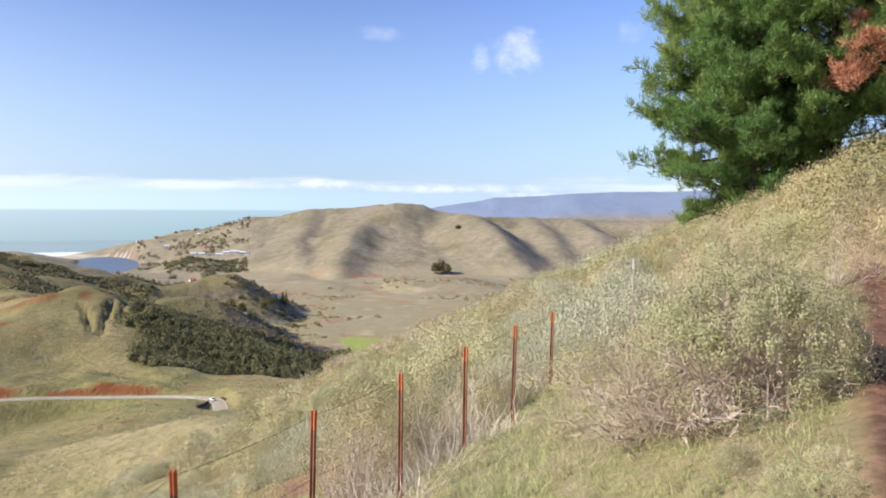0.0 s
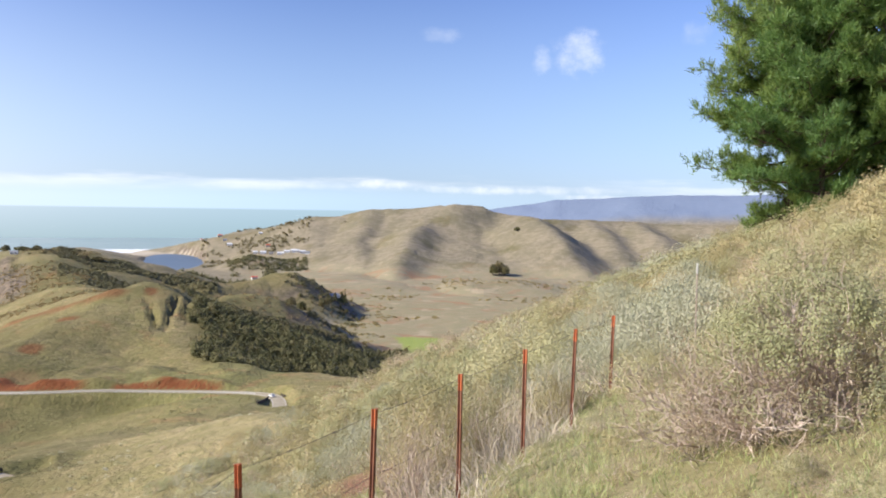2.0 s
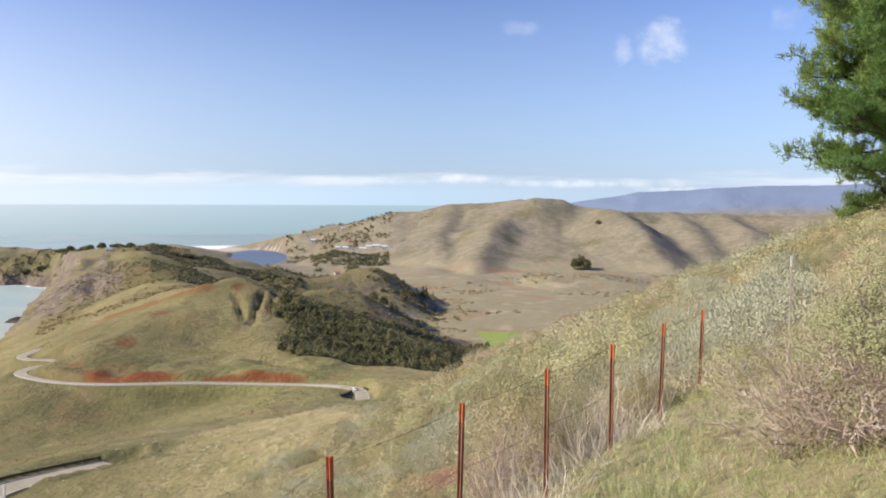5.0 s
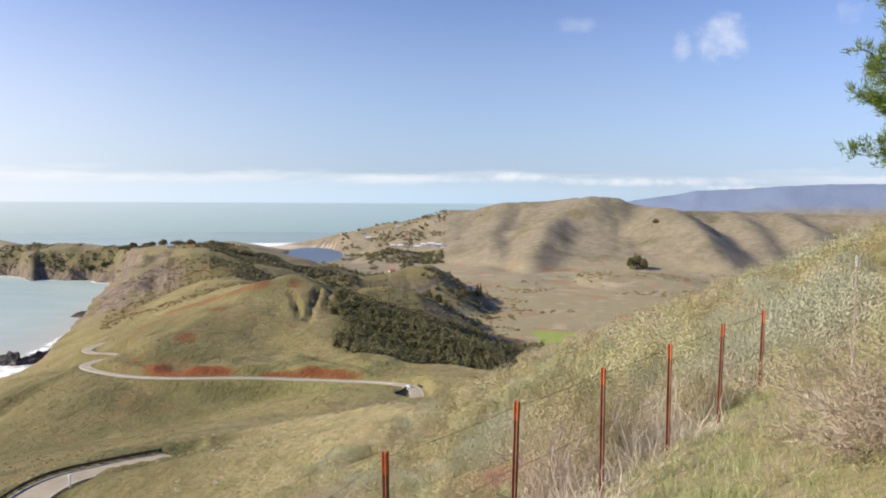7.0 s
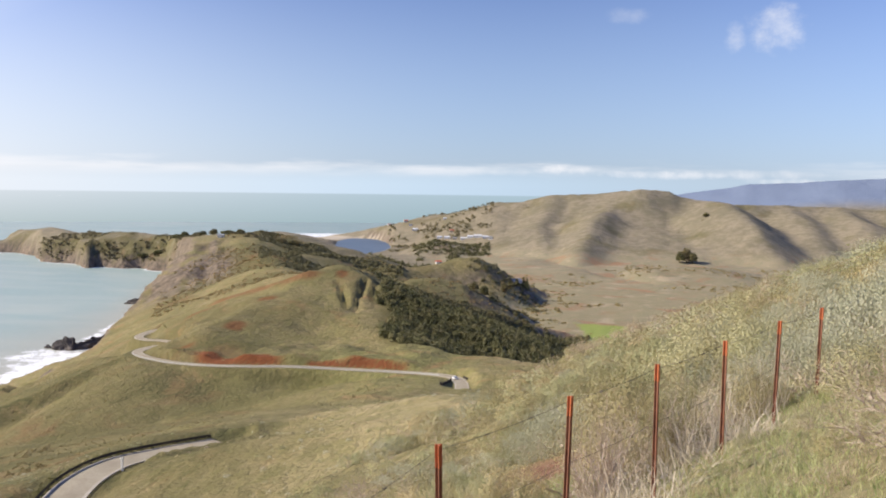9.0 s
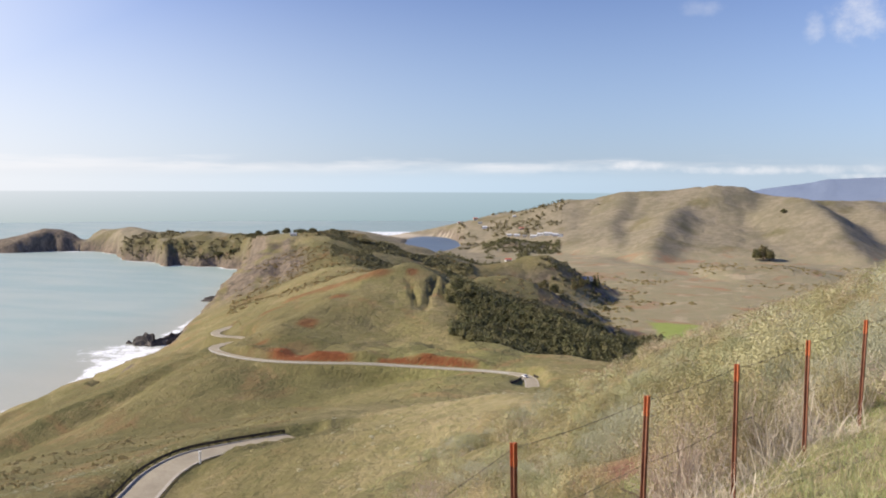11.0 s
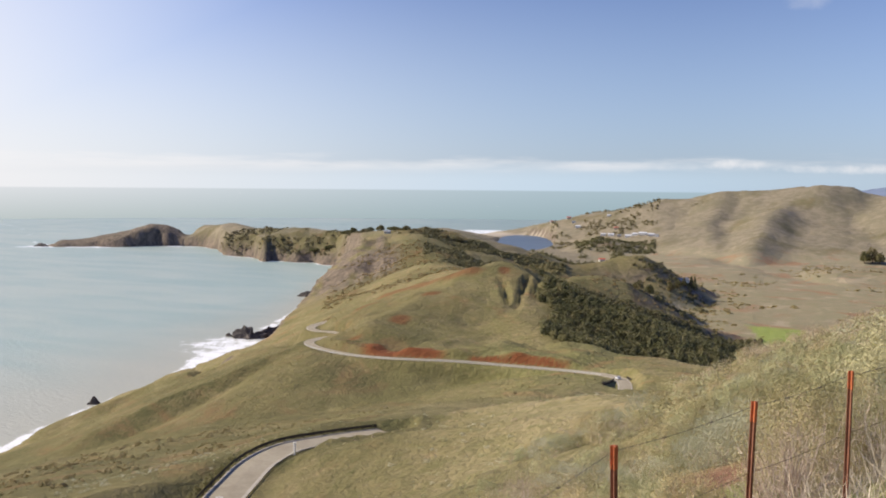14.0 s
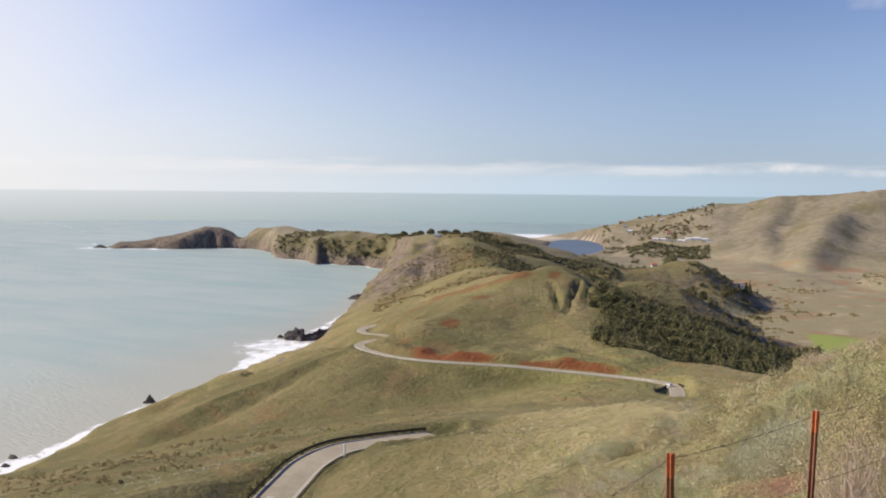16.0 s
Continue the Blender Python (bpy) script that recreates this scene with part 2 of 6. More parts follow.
# crest lines: bearing, distance, height; then slopes left/right near the crest and beyond reach; reach; rounding
SPURS = [
    # the hill across the first hollow, with the wooded ridge running down from it
    ([(34.6, 583, 86), (32.6, 575, 93), (30.6, 578, 101), (28.7, 604, 105), (26.3, 645, 115), (24.0, 686, 126), (22.1, 700, 129)], (0.30, 0.155), (0.5, 0.40), 205, 9),
    ([(22.18, 700, 128), (21.15, 722, 121), (20.23, 745, 114), (18.74, 775, 101), (16.88, 810, 84.5), (15.01, 845, 70.3), (13.15, 880, 58.4), (11.28, 915, 46.6), (9.43, 950, 34.6), (7.59, 985, 23.5), (6.13, 1010, 13.7)], (0.46, 0.52), (0.5, 0.30), 90, 7),
    ([(34.6, 583, 86), (38.5, 690, 58), (41.5, 800, 15), (43.5, 840, 3)], (0.28, 0.28), (0.4, 0.3), 200, 25),
    ([(38.5, 690, 58), (39.2, 850, 32), (39.0, 1000, 8), (38.7, 1062, 3)], (0.3, 0.28), (0.4, 0.4), 120, 25),
    ([(22.07, 720, 125.8), (20.6, 800, 114.6), (18.75, 860, 99), (16.89, 910, 82.8), (15.02, 960, 66), (13.16, 1005, 50.9), (11.3, 1045, 37.2), (9.44, 1085, 23.8), (7.42, 1120, 12.4), (6.39, 1140, 3.4)], (0.40, 0.62), (0.4, 0.5), 120, 8),
    ([(22.0, 690, 126), (20.6, 620, 107), (18.9, 555, 98), (17.4, 510, 92)], (0.50, 0.34), (0.4, 0.4), 120, 18),
    # the rounded knolls behind it
    ([(19.11, 1120, 65.7), (17.27, 1160, 72.1), (16.16, 1175, 73.1), (15.04, 1185, 68.6), (13.92, 1195, 57.8), (12.99, 1205, 45.2), (11.31, 1225, 23.6)], (0.42, 0.45), (0.5, 0.5), 90, 16),
    ([(19.13, 1400, 67.3), (17.28, 1420, 65.9), (15.8, 1440, 70.2), (14.69, 1460, 79.4), (13.66, 1470, 80.9), (12.84, 1480, 70), (12.09, 1500, 52.1), (11.34, 1520, 38.9), (10.42, 1540, 30.4), (9.56, 1560, 15.8)], (0.42, 0.55), (0.5, 0.6), 110, 14),
    ([(27.13, 1250, 91.3), (26.41, 1330, 90), (24.62, 1400, 86.6), (22.8, 1450, 83), (20.97, 1470, 75.1), (19.13, 1480, 66)], (0.40, 0.42), (0.4, 0.4), 120, 16),
    # the coast's ridge
    ([(23, 720, 120), (25.5, 1000, 94), (27.07, 1400, 84)], (0.36, 0.42), (0.36, 0.42), 120, 18),
    ([(27.07, 1400, 84), (28.0, 1600, 98), (28.95, 1750, 103), (32.3, 2150, 73), (34.49, 2290, 79.8), (36.65, 2400, 74.5), (38.25, 2500, 69.7), (39.13, 2600, 69.9), (39.83, 2700, 73.8), (40.7, 2840, 64.3), (41.29, 2880, 67.2), (41.84, 2880, 54.7), (42.15, 2880, 33.3), (42.6, 2870, 35.8), (43.1, 2870, 52), (43.77, 2870, 64.6), (44.78, 2870, 70.2), (45.44, 2870, 59.9), (46.92, 2870, 41.5), (49, 2870, 22.5), (49.78, 2870, 23.1), (50.35, 2870, 8.3)], (0.20, 0.30), (0.34, 0.32), 120, 18),
    ([(27.48, 1800, 102.7), (26.06, 1800, 96), (24.8, 1850, 78.2), (23.89, 1900, 69.2), (22.99, 1900, 60.8), (21.52, 1950, 53.8), (20.6, 1980, 37.9)], (0.3, 0.3), (0.35, 0.35), 200, 24),
    ([(28.6, 1690, 100), (31, 1650, 87), (32.3, 1612, 64), (33.0, 1580, 34)], (0.5, 0.45), (0.6, 0.5), 60, 8),
    ([(25.6, 950, 92), (30, 1000, 72), (33.5, 1050, 40), (36.5, 1085, 11)], (0.26, 0.3), (0.4, 0.4), 120, 20),
    ([(36, 2210, 80), (37.5, 2240, 50), (38.3, 2250, 22)], (0.5, 0.6), (0.7, 0.7), 60, 10),
    # the long ridge beyond the valley and its spurs
    ([(22.3, 3560, 6), (20.85, 3500, 26), (18.5, 3400, 62), (14.99, 3250, 104), (12.05, 3150, 150), (10.2, 3120, 163), (8.4, 3100, 182), (6.2, 3080, 185), (4.6, 3060, 193), (3.3, 3050, 204), (1.3, 3080, 197), (0.4, 3090, 176), (-1.7, 3150, 156), (-5.7, 3250, 151), (-10.3, 3300, 143), (-16, 3300, 150)], (0.35, 0.40), (0.35, 0.13), 250, 26),
    ([(4.4, 3060, 190), (5.0, 2950, 140), (5.5, 2760, 126), (6.0, 2560, 84), (6.6, 2330, 40), (6.9, 2180, 8)], (0.50, 0.34), (0.5, 0.34), 200, 20),
    ([(0.6, 3100, 170), (-1.3, 3000, 166), (-2.3, 2850, 161), (-3.6, 2620, 112), (-4.6, 2480, 74), (-5.6, 2360, 30)], (0.55, 0.36), (0.55, 0.36), 200, 20),
    ([(1.6, 3060, 190), (1.9, 2900, 120), (2.2, 2720, 74), (2.4, 2550, 36)], (0.35, 0.40), (0.4, 0.4), 200, 22),
    ([(8.4, 3100, 180), (9.0, 2900, 120), (9.4, 2700, 82), (9.2, 2500, 44), (9.0, 2350, 14)], (0.45, 0.30), (0.45, 0.3), 250, 24),
    ([(12.1, 3150, 148), (11.9, 2950, 100), (11.8, 2750, 60), (11.6, 2560, 20)], (0.38, 0.28), (0.4, 0.3), 250, 26),
    ([(15.5, 3270, 100), (14.8, 3050, 60), (14.2, 2880, 22)], (0.26, 0.22), (0.3, 0.25), 250, 40),
    ([(-5.4, 3240, 150), (-6.6, 3000, 116), (-7.4, 2800, 70), (-8.0, 2650, 30)], (0.45, 0.34), (0.45, 0.34), 250, 26),
    ([(-8.5, 3280, 148), (-9.8, 3000, 112), (-11, 2800, 70)], (0.45, 0.34), (0.45, 0.34), 250, 30),
    ([(-2.5, 2100, 20), (-0.2, 2000, 30), (2.5, 1950, 24), (3.9, 1940, 8)], (0.14, 0.14), (0.2, 0.2), 200, 50),
    # the knoll by the lagoon
    ([(17.8, 2620, 16), (16.2, 2600, 40), (14.6, 2580, 32), (13.0, 2560, 10)], (0.3, 0.25), (0.3, 0.3), 100, 30),
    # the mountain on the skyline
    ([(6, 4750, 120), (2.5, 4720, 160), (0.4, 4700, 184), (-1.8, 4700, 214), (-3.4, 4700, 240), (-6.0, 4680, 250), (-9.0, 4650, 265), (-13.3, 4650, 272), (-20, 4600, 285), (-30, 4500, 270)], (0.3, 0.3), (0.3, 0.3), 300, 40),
    # the bar of beach before the lagoon
    ([(19.0, 3480, 6), (21, 3450, 4), (24.5, 3350, 4), (26.5, 3200, 30)], (0.03, 0.03), (0.04, 0.04), 60, 30),
    ([(24.0, 1900, 70), (25.5, 2500, 52), (26, 3000, 44), (26.5, 3250, 30)], (0.25, 0.3), (0.3, 0.4), 200, 40),
]

# the bay: by bearing, the shore on this side and the shore beyond
BAY_NEAR = [(31.8, 1680), (32.4, 1660), (33.0, 1640), (33.6, 1560), (34.5, 1440), (35.04, 1375), (35.95, 1240), (36.8, 1165), (37.76, 1095), (38.5, 1055), (42.35, 930), (44.75, 855), (48.4, 773), (51.6, 708), (53.4, 682), (56.7, 640), (64, 560)]
BAY_FAR = [(31.8, 1690), (32.6, 1900), (33.1, 2071), (33.8, 2101), (35.0, 2149), (37.3, 2203), (37.9, 2173), (38.4, 2317), (40.3, 2392), (40.7, 2600), (41.9, 2740), (43.6, 2763), (46.9, 2771), (49.8, 2784), (50.6, 2835), (51.2, 3000), (52, 4000), (64, 9000)]

UPPER_ROAD = [(14.3, 400, 98.0), (14.4, 420, 97.2), (14.9, 437, 96.0), (16.2, 450, 94.6), (18.4, 463, 93.0), (22.1, 478, 91.6), (25.5, 489, 91.2), (28.7, 500, 90.0), (31, 514, 88.6), (33, 534, 87.2),
              (34.6, 562, 86.0), (35.0, 585, 85.2), (34.2, 606, 84.0), (33.0, 622, 82.6), (32.9, 642, 80.6), (33.6, 660, 79.2), (34.5, 672, 78.2), (34.9, 695, 77.0), (34.2, 722, 76.0), (33.0, 750, 75.0)]
LOWER_ROAD = [(30.0, 189, 136.0), (31.0, 187, 136.2), (33.6, 183, 136.4), (36.3, 176, 137.2), (38.3, 166, 137.6), (39.7, 156, 137.2), (41.0, 146, 137.0), (43.5, 128, 137.0), (48, 108, 137.2), (56, 94, 137.6)]


def line_of(route, step=3.0):
    """A smooth line through a route's places, as an array of x, y, z at even steps."""
    p = np.array([tuple(bearing(*c)) for c in route])
    p = np.vstack([2 * p[0] - p[1], p, 2 * p[-1] - p[-2]])
    out = []
    for i in range(1, len(p) - 2):
        count = max(2, int(np.linalg.norm(p[i + 1] - p[i]) / step))
        for t in np.arange(count) / count:
            out.append(0.5 * (2 * p[i] + (p[i + 1] - p[i - 1]) * t + (2 * p[i - 1] - 5 * p[i] + 4 * p[i + 1] - p[i + 2]) * t * t
                              + (3 * p[i] - p[i - 1] - 3 * p[i + 1] + p[i + 2]) * t ** 3))
    out.append(p[-2])
    return np.array(out)


ROAD_LINES = {"upper": line_of(UPPER_ROAD), "lower": line_of(LOWER_ROAD, 2.0)}


def nearest_on(line, x, y):
    """Distance to a line, the height on it there, the side (+ left of its run) and the position along it."""
    full = np.stack([np.full(x.shape, 1e9), np.zeros(x.shape), np.zeros(x.shape), np.zeros(x.shape)])
    line = np.asarray(line)
    by = (x > line[:, 0].min() - 130) & (x < line[:, 0].max() + 130) & (y > line[:, 1].min() - 130) & (y < line[:, 1].max() + 130)
    x, y = x[by], y[by]
    best, zz = np.full(x.shape, 1e9), np.zeros(x.shape)
    side, along = np.zeros(x.shape), np.zeros(x.shape)
    for i, (a, b) in enumerate(zip(line, line[1:])):
        dx, dy = b[0] - a[0], b[1] - a[1]
        t = np.clip(((x - a[0]) * dx + (y - a[1]) * dy) / (dx * dx + dy * dy), 0, 1)
        ox, oy = x - a[0] - t * dx, y - a[1] - t * dy
        dist = np.hypot(ox, oy)
        hit = dist < best
        best = np.where(hit, dist, best)
        zz = np.where(hit, a[2] + t * (b[2] - a[2]), zz)
        side = np.where(hit, np.sign(dx * oy - dy * ox), side)
        along = np.where(hit, (i + t) / len(line), along)
    full[:, by] = np.stack([best, zz, side, along])
    return full


PATH_Q = 5.05          # the path's middle, uphill of the fence
FENCE_FROM, FENCE_STEP = (-1.83, 5.98), (0.70, 1.50)


def hillside(x, y):
    """The slope on which the lookout stands: it falls across the fence line to the left and rises gently along it."""
    q = (x - FENCE_FROM[0]) * 0.907 - (y - FENCE_FROM[1]) * 0.42
    s = (x - FENCE_FROM[0]) * 0.42 + (y - FENCE_FROM[1]) * 0.907
    z = EYE - 3.12 + 0.055 * 55 * np.tanh(s / 55) + 0.065 * 60 * np.tanh(np.clip(s - 7, 0, None) / 60)
    up = np.clip(q, 0, None)
    z = z + 0.44 * 70 * np.tanh(up / 70) + 0.145 * (np.log1p(np.exp(np.clip((q + 62) / 12, -60, 60))) * 12 - 62) * (q < 0) + 0.295 * np.minimum(q, 0)
    z = np.where(q < 0, z, z + 0.145 * (np.log1p(np.exp(62 / 12.0)) * 12 - 62))
    far = np.clip(s - 60, 0, None)
    z = z - (0.0011 * np.minimum(far, 120) ** 2 + 0.26 * np.clip(far - 120, 0, None)) * smooth(q, -330, -30) * smooth(q, 260, 60)
    z = z - 0.25 * np.clip(s - 345, 0, None) * smooth(q, -900, -500)
    # the worn path beside the lookout
    z = z - 0.16 * smooth(np.abs(q - PATH_Q), 0.75, 0.35) * smooth(np.hypot(x, y), 60, 30)
    return z, q, s


def height(x, y):
    """The ground's height at x, y."""
    r = np.hypot(x, y)
    az = np.degrees(np.arctan2(-x, y))
    hill, q, s = hillside(x, y)
    rough = smooth(r, 30, 140)
    hill = hill + fractal(x, y, 60, 4, 3) * 5.0 * rough + fractal(x, y, 5.5, 3, 9) * 0.30 * smooth(r, 3, 8) * smooth(r, 900, 200)
    # runnels down the slope
    hill = hill - smooth(r, 120, 300) * 3.0 * np.abs(fractal(s * 1.0, q * 0.25, 46, 3, 17))
    layers = [hill]
    for crest, near, far, reach, top in SPURS if np.max(r) > 90 else ():
        size = min(220.0, max(60.0, crest[len(crest) // 2][1] * 0.09))
        bend = 0.14 if crest[0][1] > 1900 else 0.10 if crest[0][1] > 700 else 0.2
        wobble = fractal(x, y, size, 4, 21)
        z = spur(x + wobble * size * bend, y + fractal(x, y, size, 3, 57) * size * bend, crest, near, far, reach, top)
        layers.append(z)
    soft = 1.5 + 5.0 * smooth(r, 200, 1500)
    top = np.max(layers, axis=0)
    z = top + soft * np.log(sum(np.exp(np.clip((v - top) / soft, -40, 0)) for v in layers)) - soft * 0.2
    # gullies cut into the far hills
    cut = np.abs(fractal(x, y, 150, 3, 77))
    z = z - smooth(r, 1100, 2000) * smooth(z, 10, 60) * (0.12 - np.clip(cut, 0, 0.12)) * 34 * smooth(r, 4600, 4200)
    z = z + fractal(x, y, 240, 5, 31) * (3.0 + 5.0 * smooth(r, 2600, 4000)) * smooth(r, 900, 2200) * smooth(z, 8, 40)
    # two washed-out gullies below the top of the near hill
    for top, foot, deep in (((22.45, 664), (21.85, 612), 3.8), ((20.75, 668), (21.45, 610), 4.2), ((19.9, 672), (20.3, 630), 3.0)):
        a, b = bearing(*top), bearing(*foot)
        d, _, _, _ = nearest_on(np.array([(a.x, a.y, 0), (b.x, b.y, 0)]), x, y)
        z = z - deep * smooth(d + fractal(x, y, 12, 3, 88) * 2, 2.9, 0.3)
    z = z - 3 * np.exp(-((az - 46.0) / 4.0) ** 2) * smooth(r, 470, 700) * (y > 0) - 1.5 * smooth(az, 38, 41) * smooth(az, 54, 51) * smooth(r, 560, 720)
    # ribs and coves down the headland and the brown cliffs above the bay
    shore = np.interp(az, *zip(*BAY_FAR))
    rib = np.abs(fractal(az * 42.0, r * 0.35, 120, 3, 143))
    z = z - 20 * rib * smooth(r, 2020, 2100) * smooth(r - shore, 330, 60) * smooth(az, 31.5, 33) * smooth(az, 43, 41) * smooth(z, 5, 40) * (y > 0)
    flute = np.abs(fractal(az * 30.0 + r * 0.02, r * 0.25, 34, 3, 145))
    z = z - 13 * flute * smooth(az, 28.6, 30.2) * smooth(az, 35.5, 34) * smooth(r, 1180, 1300) * smooth(r, 1800, 1650) * (y > 0)
    # sea cliffs round the bay
    near, far = np.interp(az, *zip(*BAY_NEAR)), np.interp(az, *zip(*BAY_FAR))
    ragged = fractal(x, y, 45, 4, 66)
    cap = np.maximum((near + ragged * 34 - r) * (0.95 - 0.78 * smooth(az, 35.5, 37.2) + 0.33 * smooth(az, 42, 45)) + 0.6 * np.maximum(near - 330 - r, 0), 12 * smooth(r - far + ragged * 44, 0, 10) + (r - far + ragged * 44) * (0.52 + 0.6 * smooth(az, 42, 43.5)))
    cap = cap + 0.25 * np.clip(cap, 0, None) * fractal(x, y, 28, 4, 67)
    z = np.where((az > 31.8) & (y > 0), np.minimum(z, np.maximum(cap, -20)), z)
    # the lagoon's bowl behind the beach
    z = np.where((az < 23.5) & (az > 12) & (r < 3380) & (r > 1500) & (y > 0), np.maximum(z, 3.6), z)
    across, length = (az - 20.9) / 1.8, (r - 2990) / 400
    bowl = smooth(across ** 2 + length ** 2, 1.25, 0.75) * (y > 0)
    z = z * (1 - bowl) - 5.0 * bowl
    z = z + fractal(x, y, 22, 4, 41) * 1.6 * smooth(r, 250, 600) * smooth(z, -2, 8)
    # the flat floor of the valley, and the bed of the sea
    valley = 6.0 + fractal(x, y, 150, 3, 5) * 3.0 + 9 * smooth(fractal(x, y, 330, 3, 7), 0.05, 0.6) * smooth(r, 1500, 1750)
    inland = smooth(az, 19.5, 15.5) * smooth(r, 700, 900) * smooth(r, 2750 + 250 * smooth(az, 14, 6), 2450 + 250 * smooth(az, 14, 6)) * (y > 0)
    z = np.maximum(z, np.where(inland > 0.02, valley * inland - 40 * (1 - inland), -40))
    return np.maximum(z, -25.0)


def ground_height(x, y):
    """Height with the benches of the roads cut in, and the distances to the roads."""
    z = height(x, y)
    found = {}
    for name, line in ROAD_LINES.items():
        d, zr, side, along = nearest_on(line, x, y)
        found[name] = (d, side, along)
        wide = 4.3
        if name == "lower":
            z = np.where(d < 70, np.minimum(z, zr + 0.30 * np.maximum(d - wide, 0) + 0.2), z)
            z = np.where((side > 0) & (d < 30), np.maximum(z, zr + 2.6 * smooth(d, 4.4, 8.0) * smooth(along, 0.27, 0.16) - 0.12 * np.maximum(d - 8, 0)), z)
        if name == "upper":
            z = np.where((side > 0) & (d < 90) & (along > 0.045) & (along < 0.5), np.minimum(z, zr + 0.14 * np.maximum(d - wide, 0)), z)
            stretch = np.maximum(smooth(along, 0.135, 0.17) * smooth(along, 0.40, 0.37), smooth(along, 0.42, 0.45) * smooth(along, 0.60, 0.56))
            bank = zr + (4.6 + 5 * fractal(x, y, 18, 2, 71)) * smooth(d, 4.3, 8.0) - 0.05 * np.maximum(d - 10, 0)
            bank = zr + (bank - zr) * (0.25 + 0.75 * stretch)
            z = np.where((side < 0) & (d < 60) & (along < 0.62), np.maximum(z, bank), z)
        bench = 1 - smooth(d, wide, wide + np.where((name == "lower") & (side > 0) & (along < 0.27), 3.2, 7.0))
        if name == "upper":
            bench = bench * np.where(side < 0, smooth(d, 9.0, 4.4), 1.0)
        z = z * (1 - bench) + (zr - 0.12) * bench
    return z, found


# ---------------------------------------------------------------- materials
def material(name):
    mat = bpy.data.materials.new(name)
    mat.use_nodes = True
    return mat, Nodes(mat.node_tree)


def finish(n, colour, rough=0.9, bump=None, strength=0.4, distance=0.05, spec=0.25, metal=0.0, through_leaf=0.0):
    out = n.add("ShaderNodeOutputMaterial")
    shade = n.add("ShaderNodeBsdfPrincipled", Base_Color=colour, Roughness=rough, Metallic=metal)
    shade.inputs["Specular IOR Level"].default_value = spec
    if bump is not None:
        b = n.add("ShaderNodeBump", Strength=strength, Distance=distance, Height=bump)
        n.tree.links.new(b.outputs[0], shade.inputs["Normal"])
    result = shade.outputs[0]
    if through_leaf:
        thin = n.add("ShaderNodeBsdfTranslucent", Color=colour)
        blend = n.add("ShaderNodeMixShader", i0=through_leaf, i1=result, i2=thin.outputs[0])
        result = blend.outputs[0]
    n.tree.links.new(result, out.inputs[0])


def place(n):
    return n.add("ShaderNodeNewGeometry").outputs["Position"]


def attribute(n, name):
    node = n.add("ShaderNodeAttribute")
    node.attribute_name = name
    return node.outputs["Fac"]


